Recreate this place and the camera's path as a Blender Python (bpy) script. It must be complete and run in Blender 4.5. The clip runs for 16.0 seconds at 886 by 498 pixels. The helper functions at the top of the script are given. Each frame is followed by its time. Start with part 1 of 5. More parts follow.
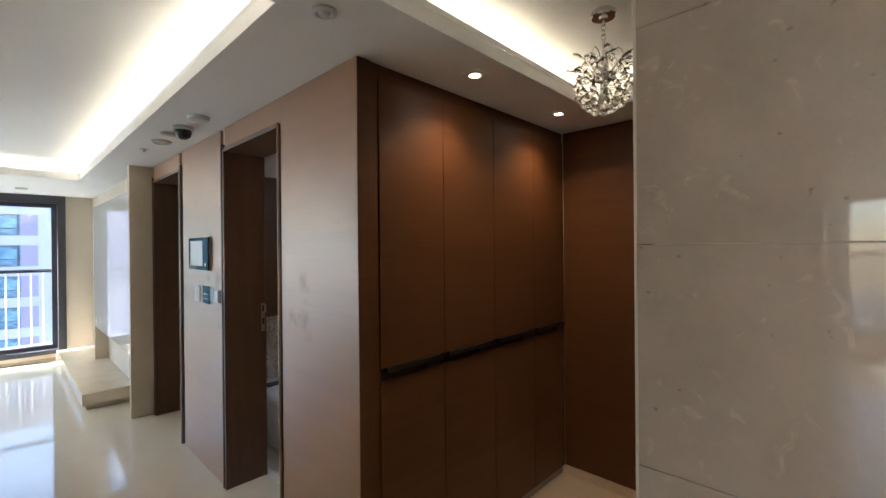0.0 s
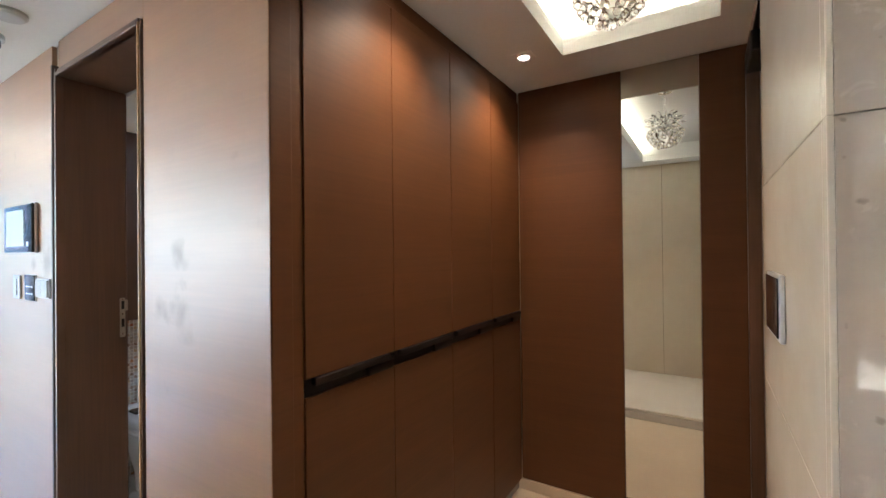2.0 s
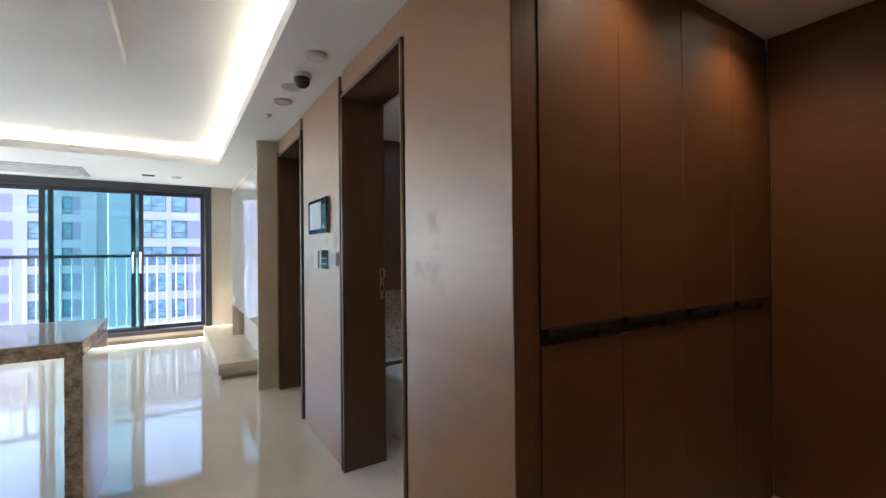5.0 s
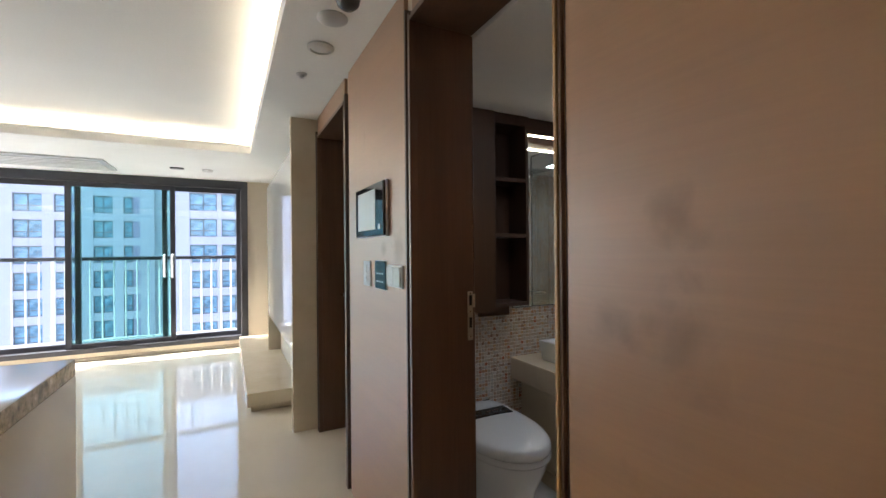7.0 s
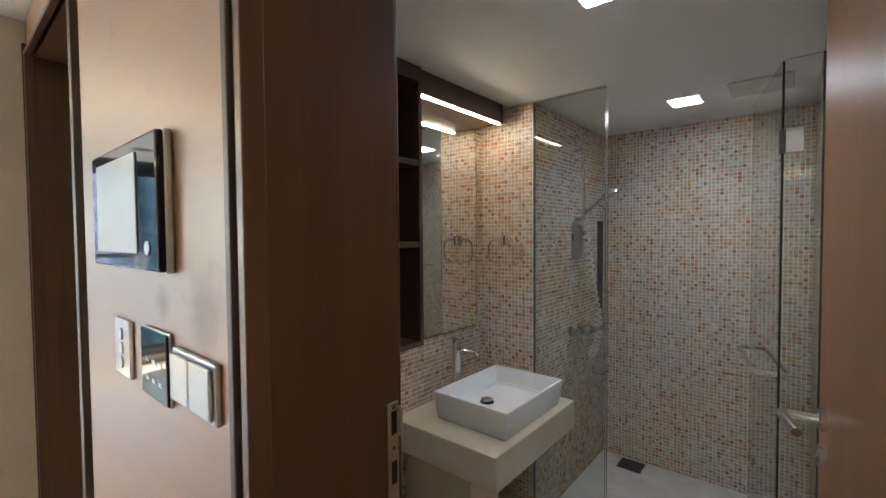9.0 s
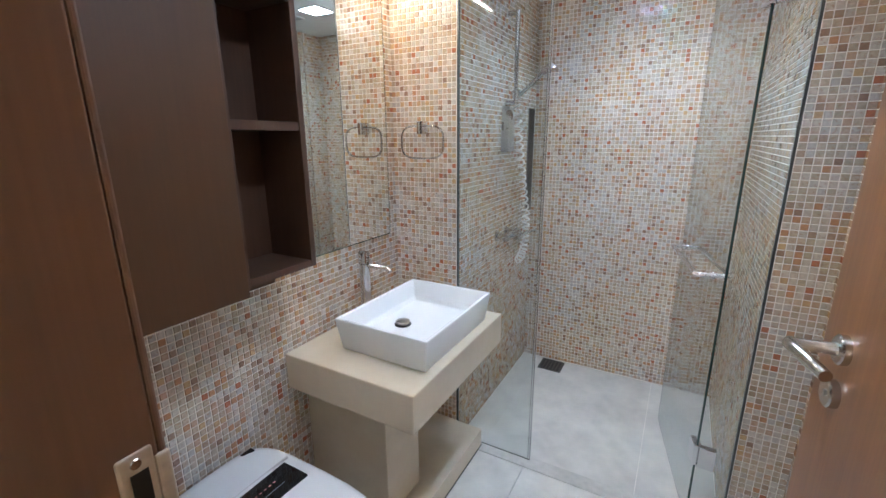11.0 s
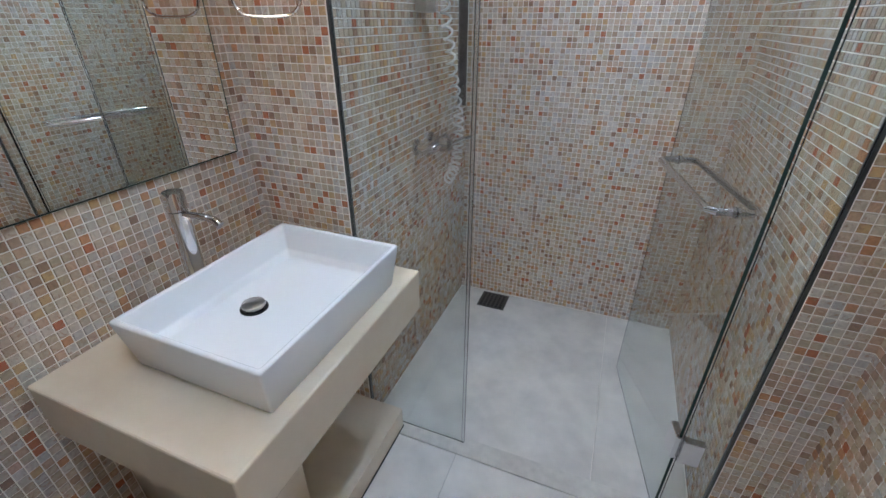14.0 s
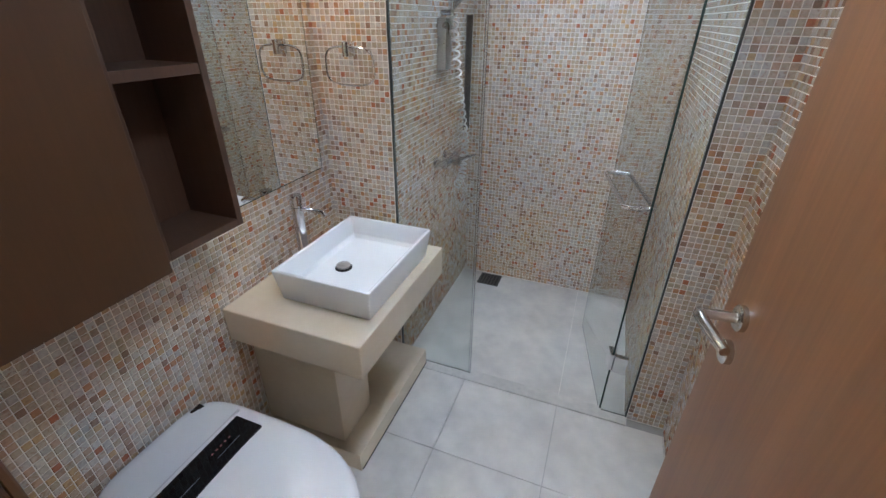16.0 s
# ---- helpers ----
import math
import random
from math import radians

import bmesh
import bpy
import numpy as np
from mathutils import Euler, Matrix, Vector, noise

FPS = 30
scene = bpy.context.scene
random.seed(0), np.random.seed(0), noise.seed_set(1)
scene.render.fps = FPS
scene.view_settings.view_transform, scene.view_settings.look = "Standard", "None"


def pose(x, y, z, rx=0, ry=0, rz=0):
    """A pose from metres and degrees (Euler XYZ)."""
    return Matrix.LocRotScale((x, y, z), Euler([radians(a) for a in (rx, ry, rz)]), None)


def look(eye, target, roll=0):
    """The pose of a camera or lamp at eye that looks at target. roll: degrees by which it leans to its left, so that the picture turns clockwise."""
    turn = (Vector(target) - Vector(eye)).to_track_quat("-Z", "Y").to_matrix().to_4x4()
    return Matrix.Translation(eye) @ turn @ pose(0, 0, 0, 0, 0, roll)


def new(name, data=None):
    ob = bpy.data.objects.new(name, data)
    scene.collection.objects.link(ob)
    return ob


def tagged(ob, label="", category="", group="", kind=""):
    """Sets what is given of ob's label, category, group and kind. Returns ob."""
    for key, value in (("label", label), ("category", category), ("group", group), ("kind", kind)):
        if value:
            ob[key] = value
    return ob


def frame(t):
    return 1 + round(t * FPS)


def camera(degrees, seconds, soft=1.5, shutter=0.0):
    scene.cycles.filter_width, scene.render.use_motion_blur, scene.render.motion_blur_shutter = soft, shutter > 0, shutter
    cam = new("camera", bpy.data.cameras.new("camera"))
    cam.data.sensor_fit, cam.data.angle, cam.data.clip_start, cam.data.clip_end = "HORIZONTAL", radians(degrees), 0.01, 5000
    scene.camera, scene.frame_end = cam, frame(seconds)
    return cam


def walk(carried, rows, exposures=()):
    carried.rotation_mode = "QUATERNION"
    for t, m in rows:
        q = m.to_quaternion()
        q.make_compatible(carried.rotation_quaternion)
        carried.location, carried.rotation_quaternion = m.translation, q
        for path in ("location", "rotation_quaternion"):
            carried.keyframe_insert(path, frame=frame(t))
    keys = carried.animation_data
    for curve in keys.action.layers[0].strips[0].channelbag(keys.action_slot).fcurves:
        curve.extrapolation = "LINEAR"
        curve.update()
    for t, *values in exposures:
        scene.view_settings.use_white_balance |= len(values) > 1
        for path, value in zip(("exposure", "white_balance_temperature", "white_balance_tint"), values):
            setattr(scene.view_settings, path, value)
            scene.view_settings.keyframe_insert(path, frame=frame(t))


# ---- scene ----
cam = camera(92.4, 16.0)
PATH = [
    (0, (0.275, 0.03, 1.564), (-1.11, 1.473, 1.559), -0.5),
    (0.5, (0.082, 0.189, 1.523), (-1.28, 1.654, 1.524), -0.4),
    (1, (-0.071, 0.298, 1.499), (-1.365, 1.823, 1.508), -0.6),
    (1.5, (-0.163, 0.354, 1.454), (-1.311, 1.992, 1.462), -0.6),
    (2, (-0.216, 0.346, 1.404), (-1.274, 2.043, 1.415), -0.6),
    (2.5, (-0.225, 0.336, 1.351), (-1.249, 2.053, 1.357), -0.6),
    (3, (-0.21, 0.298, 1.308), (-1.233, 2.017, 1.317), -0.6),
    (3.5, (-0.191, 0.229, 1.29), (-1.302, 1.892, 1.297), -0.5),
    (4, (-0.18, 0.183, 1.288), (-1.568, 1.623, 1.301), -0.5),
    (4.5, (-0.188, 0.175, 1.281), (-1.774, 1.393, 1.297), -0.6),
    (5, (-0.236, 0.209, 1.289), (-1.929, 1.273, 1.302), -0.6),
    (5.2, (-0.293, 0.235, 1.279), (-2.008, 1.263, 1.293), -0.6),
    (7.5, (-1.5, 0.509, 1.394), (-3.286, 1.409, 1.396), -0.5),
    (8, (-1.748, 0.599, 1.43), (-3.428, 1.684, 1.425), -0.5),
    (8.5, (-1.951, 0.693, 1.465), (-3.455, 2.011, 1.446), -0.6),
    (8.7, (-2.03, 0.73, 1.48), (-3.433, 2.155, 1.455), -0.5),
    (10.8, (-2.338, 1.138, 1.413), (-3.317, 2.843, 1.047), -0.3),
    (11, (-2.345, 1.172, 1.405), (-3.297, 2.857, 0.897), -0.4),
    (11.5, (-2.38, 1.25, 1.356), (-3.23, 2.851, 0.512), -0.5),
    (12, (-2.444, 1.36, 1.337), (-3.225, 2.953, 0.413), -0.2),
    (12.5, (-2.485, 1.51, 1.315), (-3.204, 3.107, 0.35), -0.1),
    (13, (-2.518, 1.677, 1.302), (-3.195, 3.287, 0.327), -0.1),
    (13.5, (-2.518, 1.804, 1.294), (-3.171, 3.429, 0.329), 0.0),
    (14, (-2.51, 1.849, 1.308), (-3.167, 3.482, 0.358), -0.0),
    (14.5, (-2.502, 1.729, 1.37), (-3.162, 3.367, 0.431), 0.2),
    (15, (-2.479, 1.534, 1.46), (-3.121, 3.174, 0.514), 0.5),
    (15.5, (-2.441, 1.389, 1.521), (-3.064, 3.032, 0.565), 0.7),
    (16, (-2.38, 1.252, 1.554), (-3.005, 2.895, 0.601), 0.5),
]
EXPOSURES = [(0, 2.85, 5750, 10), (0.5, 2.95, 6050, 10), (1.5, 3.70, 5700, 10), (2.5, 3.90, 5200, 10), (3.5, 3.86, 5150, 10), (4.0, 3.12, 5250, 10), (4.4, 2.92, 5500, 10), (5.0, 2.78, 5700, 11), (7.5, 2.80, 6250, 12), (8.0, 2.98, 6300, 12), (8.5, 3.14, 6300, 12), (8.7, 3.16, 6300, 12),
             (10.8, 4.50, 5600, 11), (12, 4.36, 5700, 12), (14, 4.06, 5600, 12), (16, 4.16, 5650, 12)]
walk(cam, [(t, look(eye, target, roll)) for t, eye, target, roll in PATH], EXPOSURES)

# ---- world, sun, exposure ----
world = bpy.data.worlds.new("world")
scene.world = world
world.use_nodes = True
wn = world.node_tree
sky = wn.nodes.new("ShaderNodeTexSky")
sky.sky_type = 'NISHITA'
sky.sun_disc = False
sky.sun_elevation, sky.sun_rotation = radians(48), radians(185)
wn.links.new(sky.outputs[0], wn.nodes["Background"].inputs[0])
wn.nodes["Background"].inputs[1].default_value = 0.15
sun = new("sun", bpy.data.lights.new("sun", 'SUN'))
sun.data.energy, sun.data.angle, sun.data.color = 5.0, radians(0.5), (1, 0.95, 0.88)
sun.matrix_world = look((-18, -60, 62), (-4, 0, 0))

# area lamp added in the unseen stretch of window, strengthens the sky light indoors
daylight = new("window_daylight", bpy.data.lights.new("window_daylight", 'AREA'))
daylight.data.shape, daylight.data.size, daylight.data.size_y = 'RECTANGLE', 2.7, 1.95
daylight.data.energy, daylight.data.color = 7.5, (0.92, 0.96, 1.0)
daylight.matrix_world = look((-7.92, -3.55, 1.2), (0, -3.55, 1.2))

# ---- mesh helpers ----
CEIL, BFLOOR, BCEIL, SFLOOR = 2.36, -0.095, 2.19, -0.13
WALLY = 1.045


def box(bm, x0, x1, y0, y1, z0, z1):
    vs = [bm.verts.new((x, y, z)) for x in (x0, x1) for y in (y0, y1) for z in (z0, z1)]
    for f in ((0, 1, 3, 2), (4, 6, 7, 5), (0, 4, 5, 1), (2, 3, 7, 6), (0, 2, 6, 4), (1, 5, 7, 3)):
        bm.faces.new([vs[i] for i in f])
    return vs


def soften(bm, r, seg=2):
    bmesh.ops.bevel(bm, geom=bm.edges[:], offset=r, segments=seg, profile=0.5, affect='EDGES')


def rbox(x0, x1, y0, y1, z0, z1, r=0.003, seg=2):
    bm = bmesh.new()
    box(bm, x0, x1, y0, y1, z0, z1)
    bmesh.ops.recalc_face_normals(bm, faces=bm.faces)
    if r:
        soften(bm, r, seg)
    return bm


def tube(bm, pts, r, n=10, closed=False):
    pts = [Vector(p) for p in pts]
    rings, up = [], None
    for i, p in enumerate(pts):
        a = pts[(i - 1) % len(pts)] if (closed or i) else p
        b = pts[(i + 1) % len(pts)] if (closed or i < len(pts) - 1) else p
        d = (b - a).normalized()
        if up is None:
            up = d.orthogonal().normalized()
        up = (up - d * up.dot(d)).normalized()
        side = d.cross(up)
        rr = r[i] if isinstance(r, (list, tuple)) else r
        rings.append([bm.verts.new(p + (up * math.cos(2 * math.pi * k / n) + side * math.sin(2 * math.pi * k / n)) * rr) for k in range(n)])
    last = len(rings) if closed else len(rings) - 1
    for i in range(last):
        a, b = rings[i], rings[(i + 1) % len(rings)]
        for k in range(n):
            bm.faces.new((a[k], a[(k + 1) % n], b[(k + 1) % n], b[k]))
    if not closed:
        bm.faces.new(rings[0][::-1])
        bm.faces.new(rings[-1])
    bmesh.ops.recalc_face_normals(bm, faces=bm.faces)


def lathe(bm, prof, m, n=24):
    """A solid of revolution of (radius, height) pairs round the z of m."""
    rings = []
    for r, h in prof:
        if r < 1e-5:
            rings.append([bm.verts.new(m @ Vector((0, 0, h)))])
        else:
            rings.append([bm.verts.new(m @ Vector((r * math.cos(2 * math.pi * k / n), r * math.sin(2 * math.pi * k / n), h))) for k in range(n)])
    for a, b in zip(rings, rings[1:]):
        for k in range(n):
            q = [a[k % len(a)], a[(k + 1) % len(a)], b[(k + 1) % len(b)], b[k % len(b)]]
            q = list(dict.fromkeys(q))
            if len(q) > 2:
                bm.faces.new(q)
    for ring, flip in ((rings[0], True), (rings[-1], False)):
        if len(ring) > 2:
            bm.faces.new(ring[::-1] if flip else ring)
    bmesh.ops.recalc_face_normals(bm, faces=bm.faces)


def part(name, bm, material, parent=None, label="", smooth=False, kind=""):
    me = bpy.data.meshes.new(name)
    bm.to_mesh(me)
    bm.free()
    me.materials.append(material)
    if smooth:
        for p in me.polygons:
            p.use_smooth = True
    ob = new(name, me)
    if parent:
        ob.parent = parent
        if parent.type == 'EMPTY':
            ob.matrix_parent_inverse = Matrix.Translation(-parent.location)
    tagged(ob, label=label, kind=kind)
    if smooth and len(me.polygons) < 60000:
        me.set_sharp_from_angle(angle=radians(35))
    return ob


def thing(name, at, label, category, group="", kind=""):
    ob = new(name)
    ob.location = at
    ob.empty_display_size = 0.05
    return tagged(ob, label, category, group, kind)


def structure(name, bm, material, label, category="", smooth=False):
    return tagged(part(name, bm, material, None, "", smooth), label, category or name.split("_")[0], "", "structure")


def block(name, material, label, x0, x1, y0, y1, z0, z1, r=0.0, category=""):
    return structure(name, rbox(x0, x1, y0, y1, z0, z1, r), material, label, category)


def mount(direction, at):
    """A pose whose z runs along direction, at a place."""
    return Matrix.Translation(at) @ Vector(direction).to_track_quat('Z', 'Y').to_matrix().to_4x4()


# ---- materials ----
def shader(name):
    m = bpy.data.materials.new(name)
    m.use_nodes = True
    return m, m.node_tree.nodes, m.node_tree.links, m.node_tree.nodes["Principled BSDF"]


def surface(name, colour, rough=0.5, metal=0.0, var=0.08, scale=3.0, fine=60.0, bump=0.05, stretch=(1, 1, 1), coat=0.0, ior=1.5, rvar=0.06, warm=0.0):
    m, n, k, b = shader(name)
    tc = n.new("ShaderNodeTexCoord")
    mp = n.new("ShaderNodeMapping")
    mp.inputs["Scale"].default_value = stretch
    k.new(tc.outputs["Object"], mp.inputs[0])
    big, small = n.new("ShaderNodeTexNoise"), n.new("ShaderNodeTexNoise")
    big.inputs["Scale"].default_value, big.inputs["Detail"].default_value = scale, 4
    small.inputs["Scale"].default_value, small.inputs["Detail"].default_value = fine, 3
    k.new(mp.outputs[0], big.inputs[0])
    k.new(mp.outputs[0], small.inputs[0])
    mix = n.new("ShaderNodeMix")
    mix.data_type = 'FLOAT'
    mix.inputs[0].default_value = 0.4
    k.new(big.outputs[0], mix.inputs[2])
    k.new(small.outputs[0], mix.inputs[3])
    ramp = n.new("ShaderNodeValToRGB")
    lo = [max(0, c * (1 - 2 * var)) for c in colour]
    hi = [min(1, c * (1 + 2 * var)) for c in colour]
    hi[0] = min(1, hi[0] * (1 + warm))
    ramp.color_ramp.elements[0].position, ramp.color_ramp.elements[1].position = 0.3, 0.7
    ramp.color_ramp.elements[0].color, ramp.color_ramp.elements[1].color = (*lo, 1), (*hi, 1)
    k.new(mix.outputs[0], ramp.inputs[0])
    k.new(ramp.outputs[0], b.inputs["Base Color"])
    rr = n.new("ShaderNodeMapRange")
    rr.inputs[3].default_value, rr.inputs[4].default_value = max(0.0, rough - rvar), rough + rvar
    k.new(big.outputs[0], rr.inputs[0])
    k.new(rr.outputs[0], b.inputs["Roughness"])
    b.inputs["Metallic"].default_value, b.inputs["IOR"].default_value, b.inputs["Coat Weight"].default_value = metal, ior, coat
    b.inputs["Coat Roughness"].default_value = 0.12
    if bump:
        bp = n.new("ShaderNodeBump")
        bp.inputs["Strength"].default_value, bp.inputs["Distance"].default_value = bump, 0.002
        k.new(small.outputs[0], bp.inputs["Height"])
        k.new(bp.outputs[0], b.inputs["Normal"])
    return m


def plain(name, colour, rough, metal=0.0, ior=1.5):
    m, n, k, b = shader(name)
    b.inputs["Base Color"].default_value = (*colour, 1)
    b.inputs["Roughness"].default_value, b.inputs["Metallic"].default_value, b.inputs["IOR"].default_value = rough, metal, ior
    return m


def glow(name, colour, strength):
    m, n, k, b = shader(name)
    b.inputs["Base Color"].default_value = (0.8, 0.8, 0.8, 1)
    b.inputs["Emission Color"].default_value = (*colour, 1)
    b.inputs["Emission Strength"].default_value = strength
    return m


def glass(name, colour, rough=0.0, ior=1.45):
    m, n, k, b = shader(name)
    b.inputs["Base Color"].default_value = (*colour, 1)
    b.inputs["Roughness"].default_value, b.inputs["IOR"].default_value = rough, ior
    b.inputs["Transmission Weight"].default_value = 1.0
    return m


def stone(name, light, dark, rough, scale=2.2, fossils=True):
    """Polished beige limestone with clouds, pale shell marks and small dark pits."""
    m, n, k, b = shader(name)
    tc = n.new("ShaderNodeTexCoord")
    cloud, spot, pit, warp = (n.new("ShaderNodeTexNoise") for _ in range(4))
    cloud.inputs["Roughness"].default_value = 0.68
    for node, s, d in ((cloud, scale, 9), (spot, 17, 4), (pit, 38, 2), (warp, 5, 2)):
        node.inputs["Scale"].default_value, node.inputs["Detail"].default_value = s, d
        k.new(tc.outputs["Object"], node.inputs[0])
    spot.inputs["Distortion"].default_value = 1.2
    base = n.new("ShaderNodeValToRGB")
    base.color_ramp.elements[0].position, base.color_ramp.elements[1].position = 0.3, 0.72
    base.color_ramp.elements[0].color, base.color_ramp.elements[1].color = (*dark, 1), (*light, 1)
    k.new(cloud.outputs[0], base.inputs[0])
    out = base.outputs[0]
    if fossils:
        for node, lo, hi, colour in ((spot, 0.62, 0.72, [min(1, c * 1.2) for c in light]), (pit, 0.70, 0.76, [c * 0.45 for c in dark])):
            mask = n.new("ShaderNodeMapRange")
            mask.inputs[1].default_value, mask.inputs[2].default_value = lo, hi
            mask.inputs[4].default_value = 0.55
            k.new(node.outputs[0], mask.inputs[0])
            mx = n.new("ShaderNodeMix")
            mx.data_type = 'RGBA'
            k.new(mask.outputs[0], mx.inputs[0])
            k.new(out, mx.inputs[6])
            mx.inputs[7].default_value = (*colour, 1)
            out = mx.outputs[2]
    k.new(out, b.inputs["Base Color"])
    rr = n.new("ShaderNodeMapRange")
    rr.inputs[3].default_value, rr.inputs[4].default_value = max(0, rough - 0.03), rough + 0.05
    k.new(warp.outputs[0], rr.inputs[0])
    k.new(rr.outputs[0], b.inputs["Roughness"])
    return m


def veneer(name, colour, rough=0.34, grain=1.0, stains=False, coat=0.4, ior=1.5, upright=True):
    """Stained wood veneer under a satin lacquer, grain upright or level, with a slow wavy figure."""
    m, n, k, b = shader(name)
    tc = n.new("ShaderNodeTexCoord")
    mp = n.new("ShaderNodeMapping")
    mp.inputs["Scale"].default_value = (70, 70, 2.2) if upright else (1.8, 1.8, 70)
    k.new(tc.outputs["Object"], mp.inputs[0])
    fibre, cloud = n.new("ShaderNodeTexNoise"), n.new("ShaderNodeTexNoise")
    fibre.inputs["Scale"].default_value, fibre.inputs["Detail"].default_value = 1.6, 5
    cloud.inputs["Scale"].default_value = 1.3
    k.new(mp.outputs[0], fibre.inputs[0])
    k.new(tc.outputs["Object"], cloud.inputs[0])
    mix = n.new("ShaderNodeMix")
    mix.data_type = 'FLOAT'
    mix.inputs[0].default_value = 0.35
    k.new(fibre.outputs[0], mix.inputs[2])
    k.new(cloud.outputs[0], mix.inputs[3])
    fm, figure = n.new("ShaderNodeMapping"), n.new("ShaderNodeTexNoise")
    fm.inputs["Scale"].default_value = (11, 11, 0.8) if upright else (0.7, 0.7, 13)
    figure.inputs["Scale"].default_value, figure.inputs["Detail"].default_value, figure.inputs["Distortion"].default_value = 1.0, 4, 0.7
    k.new(tc.outputs["Object"], fm.inputs[0])
    k.new(fm.outputs[0], figure.inputs[0])
    both = n.new("ShaderNodeMix")
    both.data_type = 'FLOAT'
    both.inputs[0].default_value = 0.45
    k.new(mix.outputs[0], both.inputs[2])
    k.new(figure.outputs[0], both.inputs[3])
    ramp = n.new("ShaderNodeValToRGB")
    ramp.color_ramp.elements[0].position, ramp.color_ramp.elements[1].position = 0.34, 0.66
    ramp.color_ramp.elements[0].color = (*[c * (1 - 0.25 * grain) for c in colour], 1)
    ramp.color_ramp.elements[1].color = (*[c * (1 + 0.25 * grain) for c in colour], 1)
    k.new(both.outputs[0], ramp.inputs[0])
    out = ramp.outputs[0]
    if stains:
        sm = n.new("ShaderNodeTexNoise")
        sm.inputs["Scale"].default_value, sm.inputs["Detail"].default_value, sm.inputs["Distortion"].default_value = 9, 3, 0.4
        k.new(tc.outputs["Object"], sm.inputs[0])
        total = None
        for place, r in (((-1.765, 1.045, 1.225), 0.10), ((-1.625, 1.045, 1.225), 0.13), ((-1.64, 1.045, 1.41), 0.09), ((-2.83, 1.045, 1.37), 0.11), ((-2.99, 1.045, 1.36), 0.06)):
            dist = n.new("ShaderNodeVectorMath")
            dist.operation = 'DISTANCE'
            dist.inputs[1].default_value = place
            k.new(tc.outputs["Object"], dist.inputs[0])
            fall = n.new("ShaderNodeMapRange")
            fall.inputs[1].default_value, fall.inputs[2].default_value, fall.inputs[3].default_value, fall.inputs[4].default_value = 0.0, r, 0.42, -0.1
            k.new(dist.outputs["Value"], fall.inputs[0])
            if total is None:
                total = fall.outputs[0]
            else:
                add = n.new("ShaderNodeMath")
                add.operation = 'MAXIMUM'
                k.new(total, add.inputs[0])
                k.new(fall.outputs[0], add.inputs[1])
                total = add.outputs[0]
        plus = n.new("ShaderNodeMath")
        plus.operation = 'ADD'
        k.new(total, plus.inputs[0])
        k.new(sm.outputs[0], plus.inputs[1])
        mask = n.new("ShaderNodeMapRange")
        mask.inputs[1].default_value, mask.inputs[2].default_value, mask.inputs[4].default_value = 0.60, 0.90, 0.52
        k.new(plus.outputs[0], mask.inputs[0])
        mx = n.new("ShaderNodeMix")
        mx.data_type = 'RGBA'
        k.new(mask.outputs[0], mx.inputs[0])
        k.new(out, mx.inputs[6])
        mx.inputs[7].default_value = (*[c * 0.42 for c in colour], 1)
        out = mx.outputs[2]
        dull = n.new("ShaderNodeMath")
        dull.operation, dull.inputs[1].default_value = 'MULTIPLY_ADD', -coat * 0.8
        dull.inputs[2].default_value = coat
        k.new(mask.outputs[0], dull.inputs[0])
        k.new(dull.outputs[0], b.inputs["Coat Weight"])
    k.new(out, b.inputs["Base Color"])
    rr = n.new("ShaderNodeMapRange")
    rr.inputs[3].default_value, rr.inputs[4].default_value = rough - 0.05, rough + 0.07
    k.new(cloud.outputs[0], rr.inputs[0])
    k.new(rr.outputs[0], b.inputs["Roughness"])
    bp = n.new("ShaderNodeBump")
    bp.inputs["Strength"].default_value, bp.inputs["Distance"].default_value = 0.06, 0.001
    k.new(fibre.outputs[0], bp.inputs["Height"])
    k.new(bp.outputs[0], b.inputs["Normal"])
    b.inputs["Coat Weight"].default_value, b.inputs["Coat Roughness"].default_value = coat, 0.38
    b.inputs["IOR"].default_value = ior
    return m


